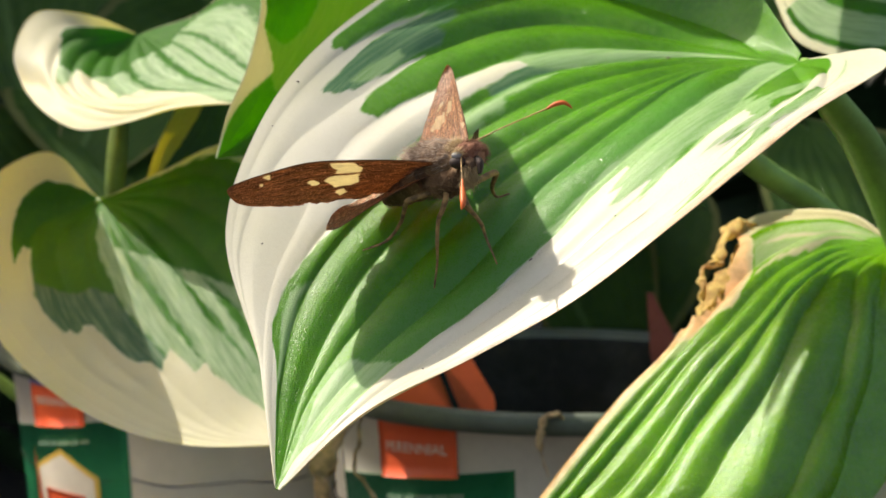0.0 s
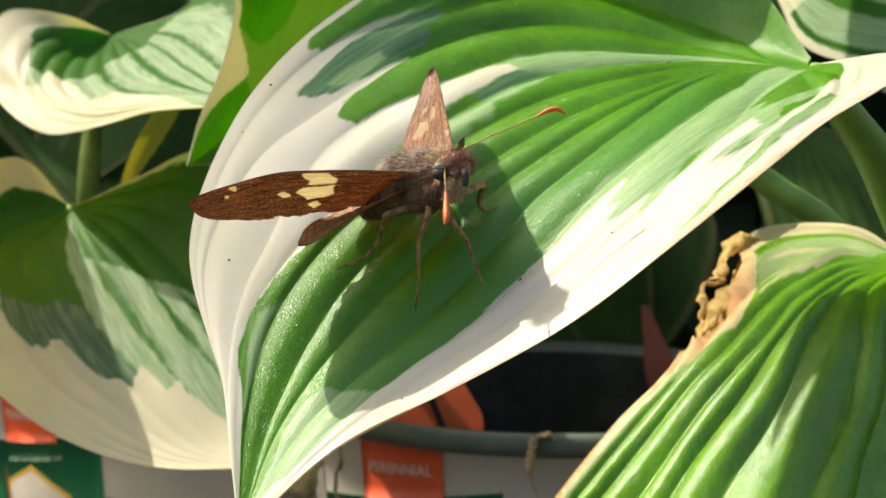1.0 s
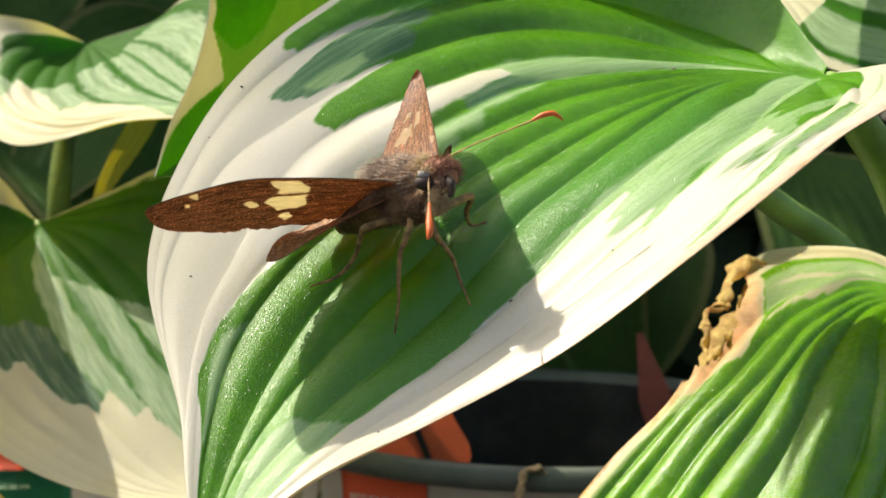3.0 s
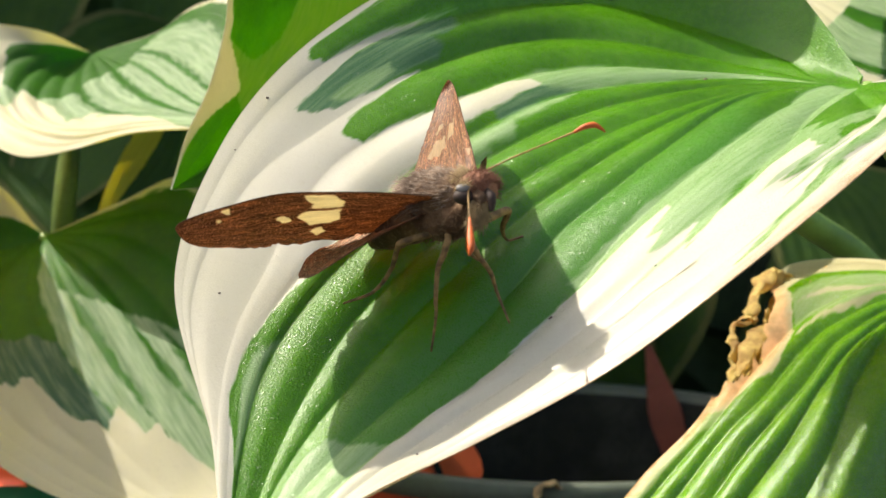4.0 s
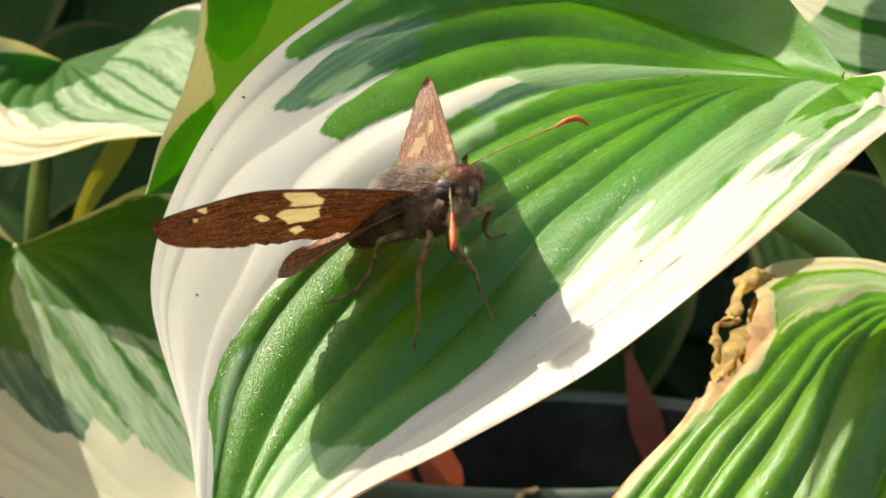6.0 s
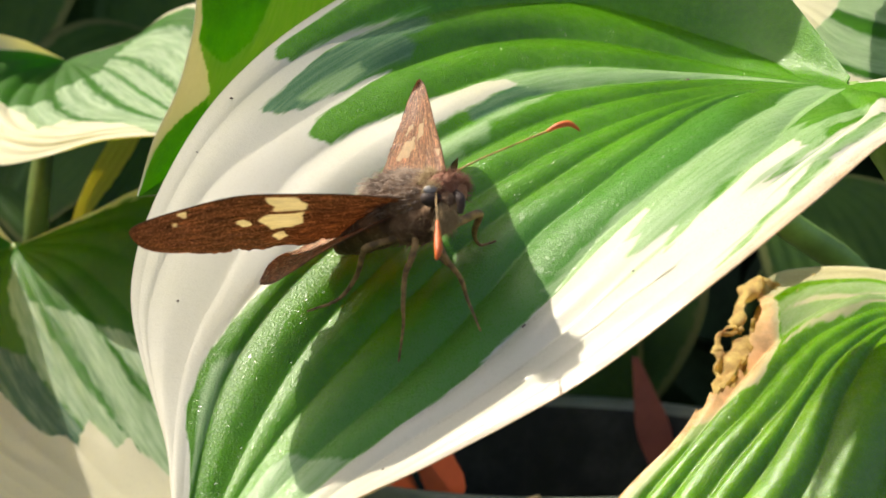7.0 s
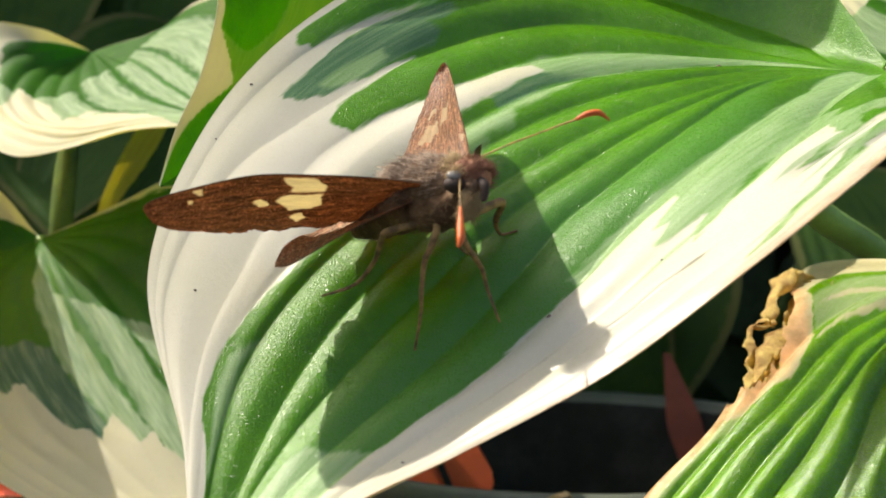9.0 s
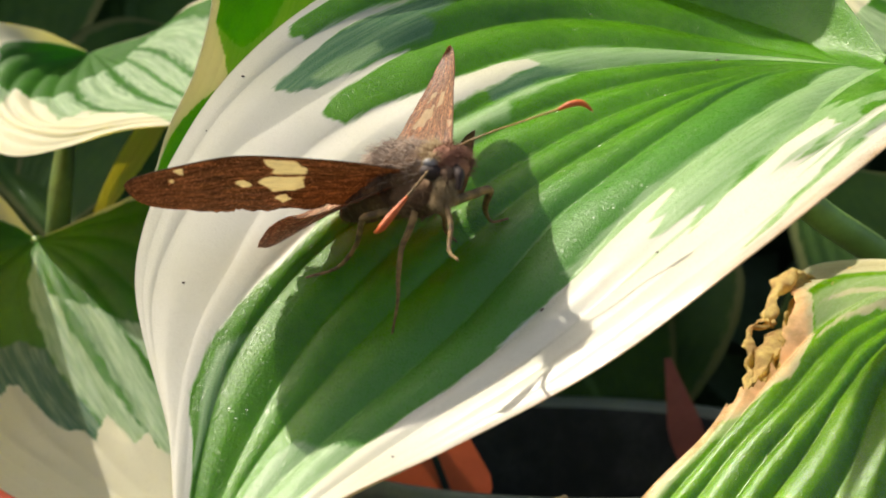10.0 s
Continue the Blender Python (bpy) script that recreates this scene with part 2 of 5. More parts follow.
def blade(rails, mat, ribs=8, height=0.45, nu=150, nv=97, thick=0.35, up=(0, -0.3, 1), cream=(), wash=(), dry=(), calm=(), keep=(), faint=(), teal=(), cool=(), torn=(), thin=(), veins=None, wob_size=0.15, wave=0.0, tip_flat=0.0, seed=0):
    """A hosta blade between its rails (mm): raised ribs between sunken veins, thin and closed all round.
    cream, wash, dry: patches of pale edge, washed green and withered brown; calm: patches where the ribs lie flat; thin: washed streaks within the pale edge."""
    us = np.linspace(0.006, 0.994, nu)
    vs = np.linspace(0, 1, nv)
    g = loft(rails, us, vs)
    n = normals_of(g)
    flip = (n.mean((0, 1)) * np.array(up)).sum() < 0
    if flip:
        n = -n
    rng = np.random.RandomState(seed)
    U, V = np.meshgrid(us, vs, indexing="ij")
    S = 2 * V - 1
    if veins is None:
        lines = [[(0.0, v), (1.0, v)] for v in np.linspace(0, 1, 2 * ribs + 1)[1:-1]]
    else:
        lines = veins
    ph, wide = np.zeros_like(V), np.zeros_like(V)
    rows = np.stack([np.zeros(nu)] + [np.interp(us, *np.array(q).T) for q in lines] + [np.ones(nu)], 1)
    soft = np.ones(9) / 9
    for k in range(1, rows.shape[1] - 1):
        rows[:, k] = np.convolve(np.pad(rows[:, k], 4, mode="edge"), soft, mode="valid")
    rows = np.maximum.accumulate(rows + 1e-4 * np.arange(rows.shape[1]), axis=1)
    count = np.arange(rows.shape[1])
    for i in range(nu):
        ph[i] = np.interp(vs, rows[i], count) % 1.0
        wide[i] = np.interp(vs, (rows[i][1:] + rows[i][:-1]) / 2, np.diff(rows[i]))
    rib = (0.006 + np.sin(np.pi * ph) ** 2) ** 0.45
    env = np.clip(U / 0.14, 0, 1) * np.clip((1 - U) / 0.12, 0, 1) * np.clip((1 - np.abs(S)) / 0.16, 0.0, 1)
    if calm:
        env = env * (1 - 0.80 * np.clip(zones(calm, U, V, 1.0) / 0.05 + 0.5, 0, 1))
    if tip_flat:
        env = env * (1 - tip_flat * np.clip((U - 0.58) / 0.24, 0, 1))
    wob = np.zeros_like(U)
    for k in range(9):
        a, b, c = rng.uniform(2, 9), rng.uniform(-7, 7), rng.uniform(0, 6.3)
        wob += np.sin(a * U * 3 + b * V * 3 + c) / 9
    cross = np.zeros_like(U)
    for k in range(6):
        a, b, c = rng.uniform(60, 130), rng.uniform(5, 40), rng.uniform(0, 6.3)
        cross += np.sin(a * U + b * V + c) / 6
    size = np.linalg.norm(np.gradient(g, axis=1), axis=2) * nv * wide
    lift = height * env * (rib - 0.6) * np.clip(size / 4.0, 0.25, 1.6) + wob_size * wob * np.clip(U / 0.1, 0, 1) + 0.045 * cross * rib * env
    if wave:
        lift += wave * np.sin(U * 21 + S * 2) * np.clip(np.abs(S) - 0.55, 0, 1) ** 1.5 * np.clip(U * 6, 0, 1) * np.clip((1 - U) * 6, 0, 1)
    g = g + n * lift[..., None]
    low = g - n * (thick * (0.35 + 0.65 * np.clip((1 - np.abs(S)) / 0.05, 0, 1)))[..., None]
    verts = np.concatenate([g.reshape(-1, 3), low.reshape(-1, 3)]) * MM
    faces = sheet_faces(nu, nv)
    if torn:
        rag = zones(torn, U, V) + 0.02 * np.array([[noise.noise((u * 60, v * 30, seed)) for v in vs] for u in us])
        rag = np.tile(rag.reshape(-1), 2)
        faces = [f for f in faces if rag[f[0]] < 0 or rag[f[2]] < 0]
    if flip:
        faces = [f[::-1] for f in faces]
    me = mesh_of("blade", verts, faces, mat)
    pale, washed = zones(cream, U, V), zones(wash, U, V)
    if keep:
        pale, washed = np.minimum(pale, -zones(keep, U, V, 0.7)), np.minimum(washed, -zones(keep, U, V, 0.7))
    if thin:
        streak_in = zones(thin, U, V)
        pale, washed = np.minimum(pale, -streak_in), np.maximum(washed, streak_in)
    streaks = np.full_like(U, -1.0)
    for v0, v1, u0, u1 in faint:
        k = (2 * U - u0 - u1) / (u1 - u0)
        streaks = np.maximum(streaks, np.minimum(((v1 - v0) / 2 * (1 - k * k) - np.abs(V - (v0 + v1) / 2)) * 1.5, 0.05))
    fields = (("along", U), ("across", S), ("cream", pale), ("wash", washed), ("dry", zones(dry, U, V)), ("faint", streaks), ("teal", zones(teal, U, V)), ("cool", zones(cool, U, V)))
    for key, a in fields:
        at = me.attributes.new(key, "FLOAT", "POINT")
        at.data.foreach_set("value", np.tile(a.reshape(-1), 2).astype(np.float32))
    return me


def tube_mesh(name, points, radii, mat, sides=10, squash=1.0, steps=24, cap=True):
    """A tapered tube along a smooth line; points and radii in metres."""
    t = np.linspace(0, 1, steps)
    c = curve(points, t)
    r = np.interp(t, np.linspace(0, 1, len(radii)), radii)
    d = np.gradient(c, axis=0)
    d /= np.linalg.norm(d, axis=1, keepdims=True) + 1e-15
    ref = np.array([0.13, 0.2, 1.0]) if abs(d[:, 2].mean()) < 0.8 else np.array([1.0, 0.2, 0.1])
    a = np.cross(d, ref)
    a /= np.linalg.norm(a, axis=1, keepdims=True)
    b = np.cross(d, a)
    ang = np.linspace(0, 2 * np.pi, sides, endpoint=False)
    v = c[:, None] + r[:, None, None] * (np.cos(ang)[None, :, None] * a[:, None] + squash * np.sin(ang)[None, :, None] * b[:, None])
    v = v.reshape(-1, 3)
    f = []
    for i in range(steps - 1):
        for j in range(sides):
            k = (j + 1) % sides
            f.append((i * sides + j, i * sides + k, (i + 1) * sides + k, (i + 1) * sides + j))
    if cap:
        f.append(tuple(range(sides))[::-1])
        f.append(tuple((steps - 1) * sides + j for j in range(sides)))
    return mesh_of(name, v, f, mat)


def mm(points):
    return [tuple(c * MM for c in p) for p in points]


# ---- materials ----
M_MAIN = leaf_material("leaf_green_cream", (0.090, 0.312, 0.004), (0.37, 0.53, 0.27), (0.74, 0.73, 0.63), gloss=0.31, shine=0.48, through=0.42, streak=0.45, glint=0.45)
M_BACK = leaf_material("leaf_far", (0.055, 0.24, 0.008), (0.50, 0.61, 0.44), (0.84, 0.82, 0.70), gloss=0.45, shine=0.35, through=0.58, streak=0.6, slate=(0.085, 0.20, 0.115), back=0.42)
# backlit green and shaded olive cream are put into these colours
M_MID = leaf_material("leaf_backlit", (0.12, 0.30, 0.012), (0.24, 0.34, 0.13), (0.66, 0.66, 0.54), gloss=0.45, through=0.62)
M_LOW = leaf_material("leaf_glossy", (0.19, 0.47, 0.004), (0.46, 0.57, 0.28), (0.72, 0.68, 0.42), gloss=0.20, shine=0.9, through=0.45, glint=0.8, streak=0.5, sear=(0.68, 0.45, 0.22), grain=1.15)
# for the unseen overhead leaf: colour set by the light it passes on
M_OVER = leaf_material("leaf_overhead_filter", (0.20, 0.37, 0.008), (0.5, 0.8, 0.2), (0.8, 0.8, 0.6), gloss=0.45, through=0.8)
# darkened leaf colours: the shade of the background is put into them
M_SHADED_LEAF = leaf_material("leaf_shaded_tone", (0.042, 0.100, 0.017), (0.08, 0.15, 0.04), (0.13, 0.15, 0.05), gloss=0.7, shine=0.08, through=0.25)
# for the unseen side leaf: yellow chosen to tint the shade it casts
M_PALE = leaf_material("leaf_pale", (0.2, 0.4, 0.05), (0.3, 0.45, 0.2), (0.96, 0.87, 0.24), gloss=0.45, through=0.97)
M_YELLOW = leaf_material("leaf_yellow_edge", (0.035, 0.10, 0.025), (0.15, 0.22, 0.12), (0.64, 0.60, 0.10), gloss=0.5, through=0.5)
# near-black leaf green: the deep shade of the planting is put into the colour
M_THICKET = plain("thicket_leaf_shaded", (0.022, 0.055, 0.016), 0.6, 0.5, 25, 0.3, 0.001, through=0.15)
M_SEAR = plain("withered_tan", (0.95, 0.60, 0.22), 0.6, 0.36, 420, 0.9, 0.0006, through=0.5)
M_STALK = plain("leaf_stalk", (0.24, 0.40, 0.09), 0.45, 0.2, 120, 0.15, 0.0002, through=0.15)
# the stalk green darkened: shade on the stalks is put into the colour
M_STALK_SHADED = plain("leaf_stalk_shaded_tone", (0.07, 0.13, 0.035), 0.5, 0.3, 120, 0.15, 0.0002)
M_SOIL = plain("soil", (0.022, 0.017, 0.012), 0.95, 0.5, 90, 1.0, 0.004)
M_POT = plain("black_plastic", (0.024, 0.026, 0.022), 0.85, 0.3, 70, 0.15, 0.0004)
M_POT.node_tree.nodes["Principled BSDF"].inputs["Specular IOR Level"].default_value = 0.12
M_POT_GREY = plain("grey_plastic", (0.25, 0.23, 0.19), 0.55, 0.2, 70, 0.15, 0.0004)
M_WHITE = plain("label_white", (0.68, 0.62, 0.52), 0.45, 0.08, 50, 0.05, 0.0002)
M_RED = plain("label_red", (0.72, 0.10, 0.03), 0.45, 0.1, 50, 0.05, 0.0002)
M_GREEN = plain("label_green", (0.010, 0.18, 0.070), 0.45, 0.1, 50, 0.05, 0.0002)
M_PRINT = plain("label_print", (0.72, 0.66, 0.58), 0.5, 0.05, 50, 0.05, 0.0002)
M_FAINT = plain("label_faint_print", (0.16, 0.26, 0.17), 0.5, 0.05, 50, 0.05, 0.0002)
M_VIOLET = plain("label_violet", (0.20, 0.17, 0.30), 0.5, 0.05, 50, 0.05, 0.0002)
M_ORANGE = plain("tag_orange", (0.70, 0.12, 0.03), 0.5, 0.15, 50, 0.1, 0.0002, through=0.2)
# tag orange darkened: the shade on this tag is put into the colour
M_ORANGE_SHADED = plain("tag_orange_shaded", (0.24, 0.055, 0.028), 0.6, 0.2, 50, 0.1, 0.0002)
M_SPECK = plain("dirt_speck", (0.11, 0.08, 0.05), 0.8, 0.3, 900, 0.3, 0.0001)
M_DRY = plain("dry_leaf", (0.58, 0.42, 0.22), 0.75, 0.45, 260, 0.6, 0.0005, through=0.25)

# ---- ground ----
gs = 60
gx = np.sign(np.linspace(-1, 1, gs)) * np.abs(np.linspace(-1, 1, gs)) ** 4 * 60
gv = [(x, y + 0.2, 0.004 * noise.noise((x * 9, y * 9, 0)) if abs(x) < 2 and abs(y) < 2 else 0.0) for x in gx for y in gx]
gf = [(i * gs + j, (i + 1) * gs + j, (i + 1) * gs + j + 1, i * gs + j + 1) for i in range(gs - 1) for j in range(gs - 1)]
ground = new("ground", mesh_of("ground", gv, gf, M_SOIL))
tagged(ground, "dark bare soil of the planting bed", "ground", kind="structure")

# ---- leaf shapes: rails along the blade, from stalk to tip, in mm ----
MAIN_LEAF = [
    # far margin
    [(59.6, 24.7, 229.8), (50.0, 42.0, 247.3), (36.0, 58.0, 256.5), (12.2, 43.5, 253.5), (-5.4, 29.4, 244.0), (-19.2, 15.7, 232.8), (-27.5, 3.1, 220.0), (-30.7, -10.2, 204.1), (-24.0, -22.7, 186.9), (-20.3, -35.0, 172.5)],
    # far side
    [(59.2, 24.5, 229.6), (46.4, 38.1, 234.9), (26.2, 35.7, 236.5), (7.5, 28.0, 234.0), (-6.7, 15.3, 226.7), (-17.1, 1.3, 216.2), (-23.3, -11.7, 201.7), (-22.9, -24.6, 186.0), (-20.3, -35.0, 172.5)],
    # midrib
    [(59.2, 24.5, 229.6), (42.6, 21.9, 227.9), (28.4, 11.8, 223.2), (15.7, 1.5, 215.8), (2.6, -6.5, 206.6), (-9.0, -15.2, 196.0), (-16.9, -25.0, 184.2), (-20.3, -35.0, 172.5)],
    # near side
    [(59.2, 24.5, 229.6), (50.7, 12.8, 225.5), (42.2, 1.2, 221.4), (32.4, -8.4, 215.4), (21.7, -14.4, 206.8), (10.5, -18.3, 197.6), (-1.2, -23.2, 189.6), (-11.4, -31.2, 182.0), (-20.3, -35.0, 172.5)],
    # near margin
    [(59.6, 24.7, 229.8), (69.9, 20.9, 231.3), (67.8, 5.2, 228.4), (60.4, -8.8, 225.2), (52.1, -13.4, 220.8), (43.4, -24.4, 215.9), (31.7, -28.8, 207.0), (19.0, -28.0, 196.9), (5.0, -27.8, 188.9), (-8.8, -32.2, 182.6), (-20.3, -35.0, 172.5)],
]
LOW_LEAF = [
    # margin
    [(85.9, 62.0, 195.6), (78.7, 73.9, 201.1), (64.4, 82.1, 200.5), (55.6, 68.4, 197.3), (48.6, 54.9, 190.1), (40.2, 41.5, 179.8), (30.2, 34.4, 171.4), (20.6, 25.0, 162.4), (13.2, 17.0, 155.0), (6.9, 11.0, 149.4), (0.4, 6.0, 142.7)],
    # side
    [(85.9, 62.0, 195.6), (73.9, 64.5, 197.4), (63.0, 55.1, 193.1), (54.3, 44.4, 187.3), (45.1, 35.3, 179.8), (34.9, 28.0, 167.0), (25.1, 20.0, 157.3), (13.1, 12.0, 149.1), (0.4, 6.0, 142.7)],
    # midrib
    [(85.9, 62.0, 195.6), (74.4, 51.2, 191.6), (65.2, 38.9, 186.5), (55.8, 28.7, 178.0), (44.0, 21.0, 165.7), (36.2, 14.5, 157.8), (20.3, 9.0, 148.2), (0.4, 6.0, 142.7)],
    # other side
    [(85.9, 62.0, 195.6), (80.5, 46.0, 190.9), (73.6, 32.5, 182.4), (66.5, 24.0, 172.0), (54.6, 13.0, 159.2), (33.6, 7.0, 147.1), (0.4, 6.0, 142.7)],
    # other margin
    [(85.9, 62.0, 195.6), (99.0, 54.8, 192.8), (96.1, 42.9, 178.6), (86.9, 34.0, 164.6), (71.9, 18.0, 153.2), (49.1, 9.0, 141.8), (0.4, 6.0, 142.7)],
]
LEFT_LEAF = [
    # left margin
    [(-92.4, 151.4, 199.6), (-105.6, 150.0, 212.1), (-125.1, 153.0, 201.6), (-128.7, 147.0, 182.2), (-117.5, 135.6, 169.5), (-101.5, 121.1, 159.0), (-82.5, 109.0, 151.0), (-60.7, 99.3, 147.6), (-36.5, 95.5, 148.6)],
    # left side
    [(-92.4, 151.4, 199.6), (-109.1, 147.8, 191.8), (-104.7, 134.2, 175.8), (-91.8, 122.3, 162.9), (-75.6, 111.3, 155.5), (-57.4, 101.1, 149.6), (-36.5, 95.5, 148.6)],
    # midrib
    [(-91.9, 149.4, 199.7), (-86.3, 137.2, 190.9), (-78.6, 127.3, 180.9), (-70.1, 118.3, 170.6), (-60.5, 109.7, 161.1), (-49.4, 102.1, 152.3), (-36.5, 95.5, 148.6)],
    # right side
    [(-91.9, 149.4, 199.7), (-77.9, 141.3, 197.3), (-65.5, 133.6, 189.6), (-55.4, 125.0, 179.9), (-46.9, 116.1, 168.9), (-40.2, 106.5, 157.2), (-36.5, 95.5, 148.6)],
    # right margin
    [(-92.4, 151.4, 199.6), (-75.2, 149.9, 207.4), (-57.9, 142.8, 214.0), (-41.8, 134.3, 206.4), (-30.6, 126.1, 192.2), (-25.2, 117.4, 175.1), (-26.4, 106.2, 158.8), (-36.5, 95.5, 148.6)],
]
UP_LEAF = [
    # front margin
    [(-88.8, 181.5, 243.3), (-98.4, 170.0, 247.8), (-113.7, 171.0, 248.6), (-118.5, 165.0, 238.4), (-114.5, 159.5, 229.5), (-105.4, 146.7, 222.5), (-93.3, 135.2, 218.1), (-78.4, 126.7, 219.7), (-64.2, 117.2, 222.7), (-49.6, 107.9, 224.1), (-35.1, 98.8, 222.3)],
    # front side
    [(-88.8, 181.5, 243.3), (-94.8, 167.5, 237.1), (-94.4, 152.8, 230.3), (-85.9, 139.9, 225.2), (-73.5, 129.2, 224.8), (-60.1, 119.6, 226.1), (-47.3, 109.6, 225.1), (-35.1, 98.8, 222.3)],
    # midrib
    [(-88.8, 181.5, 243.3), (-81.0, 167.0, 239.6), (-73.6, 152.5, 235.1), (-65.2, 138.4, 230.9), (-56.0, 124.7, 227.9), (-45.8, 111.4, 225.4), (-35.1, 98.8, 222.3)],
    # back side
    [(-88.8, 181.5, 243.3), (-76.3, 169.8, 243.2), (-67.0, 155.7, 241.7), (-58.1, 141.8, 237.4), (-50.3, 127.5, 232.5), (-42.7, 113.1, 227.5), (-35.1, 98.8, 222.3)],
    # back margin
    [(-88.8, 181.5, 243.3), (-73.2, 179.5, 248.6), (-61.0, 168.9, 253.5), (-50.6, 155.9, 254.9), (-44.1, 141.8, 247.9), (-39.7, 127.6, 239.8), (-36.8, 113.3, 231.2), (-35.1, 98.8, 222.3)],
]
MID_LEAF = [
    # left margin
    [(-22.5, 59.4, 260.5), (-30.2, 59.1, 255.6), (-34.8, 58.5, 247.7), (-36.2, 58.9, 238.6), (-38.8, 59.1, 229.8), (-42.3, 57.4, 221.4), (-44.4, 55.1, 212.8)],
    # left side
    [(-22.5, 59.4, 260.5), (-27.6, 65.5, 252.4), (-31.4, 66.6, 241.6), (-34.8, 65.8, 230.7), (-39.2, 61.1, 221.2), (-44.4, 55.1, 212.8)],
    # midrib
    [(-22.5, 59.4, 260.5), (-21.9, 72.7, 255.1), (-24.6, 76.2, 242.7), (-30.9, 72.3, 230.3), (-37.5, 65.6, 219.6), (-44.4, 55.1, 212.8)],
    # right side
    [(-22.5, 59.4, 260.5), (-17.9, 78.2, 257.8), (-16.1, 89.3, 246.1), (-22.5, 81.6, 229.6), (-32.6, 69.3, 218.3), (-44.4, 55.1, 212.8)],
    # right margin
    [(-22.5, 59.4, 260.5), (-14.3, 84.4, 261.8), (-6.5, 101.4, 252.6), (-13.1, 90.4, 230.0), (-26.3, 73.1, 215.4), (-44.4, 55.1, 212.8)],
]
CORNER_LEAF = [
    # near margin
    [(118.9, 122.4, 243.5), (105.3, 105.7, 236.5), (90.0, 90.0, 231.4), (73.8, 93.6, 235.2), (71.9, 113.4, 245.7), (72.0, 133.3, 256.4)],
    # midrib
    [(118.9, 122.4, 243.5), (109.2, 118.6, 246.1), (99.4, 119.0, 248.9), (91.0, 125.0, 251.5), (81.7, 129.4, 254.0), (72.0, 133.3, 256.4)],
    # far margin
    [(118.9, 122.4, 243.5), (124.7, 139.9, 256.3), (118.4, 157.9, 267.6), (99.2, 165.2, 272.1), (84.5, 150.1, 264.8), (72.0, 133.3, 256.4)],
]


def hosta_leaf(label, me, stalk, radii, stalk_mat=None, group="hosta leaves"):
    """A leaf: its blade and the stalk (mm, from the blade's base to the ground)."""
    e = thing("hosta_leaf", label, "leaf", tuple(c * MM for c in stalk[-1]), group)
    off = Vector(stalk[-1]) * MM
    me.transform(Matrix.Translation(-off))
    part("blade", me, e)
    pts = [tuple(np.array(p) * MM - np.array(off)) for p in stalk]
    part("stalk", tube_mesh("stalk", pts, [r * MM for r in radii], stalk_mat or M_STALK, 10, 0.75, 30), e, "fleshy green leaf stalk")
    return e


MAIN_CREAM = [
    # far rim and the notch beyond the slate rib
    [(0.33, -0.1), (0.34, 0.008), (0.465, 0.014), (0.489, 0.018), (0.52, 0.018), (0.545, 0.018), (0.552, 0.036), (0.537, 0.075), (0.514, 0.080), (0.474, 0.100), (0.43, 0.120),
     (0.47, 0.117), (0.508, 0.107), (0.535, 0.117), (0.559, 0.122), (0.589, 0.122), (0.575, 0.17), (0.553, 0.198), (0.523, 0.217), (0.486, 0.221), (0.455, 0.226), (0.7, 0.24), (0.7, -0.1)],
    # broad pale flank down to the tip
    [(0.60, 0.18), (0.486, 0.226), (0.455, 0.226), (0.486, 0.232), (0.53, 0.236), (0.548, 0.235), (0.565, 0.253), (0.553, 0.286), (0.517, 0.294), (0.45, 0.307), (0.381, 0.31),
     (0.36, 0.325), (0.357, 0.339), (0.408, 0.349), (0.453, 0.349), (0.532, 0.357), (0.613, 0.357), (0.652, 0.362), (0.685, 0.359), (0.712, 0.341), (0.727, 0.333), (0.757, 0.32),
     (0.775, 0.307), (0.799, 0.294), (0.82, 0.279), (0.835, 0.285), (0.845, 0.31), (0.88, 0.338), (0.928, 0.345), (0.97, 0.32), (1.05, 0.33), (1.05, -0.1), (0.58, -0.1)],
    # near margin
    [(0.994, 0.56), (0.975, 0.61), (0.95, 0.62), (0.93, 0.66), (0.91, 0.715), (0.886, 0.735), (0.841, 0.727), (0.811, 0.722), (0.784, 0.727), (0.76, 0.737), (0.721, 0.732),
     (0.685, 0.737), (0.643, 0.727), (0.61, 0.719), (0.559, 0.711), (0.526, 0.710), (0.47, 0.705), (0.438, 0.702), (0.405, 0.708), (0.412, 0.722), (0.445, 0.732), (0.462, 0.742), (0.448, 0.752),
     (0.470, 0.762), (0.485, 0.772), (0.47, 0.780), (0.44, 0.785), (0.43, 0.797), (0.42, 0.802), (0.372, 0.807), (0.333, 0.80), (0.309, 0.807), (0.273, 0.812),
     (0.30, 0.84), (0.315, 0.854), (0.288, 0.859), (0.228, 0.867), (0.183, 0.872), (0.1, 0.90), (-0.05, 0.94), (-0.05, 1.1), (1.05, 1.1), (1.05, 0.56)],
]
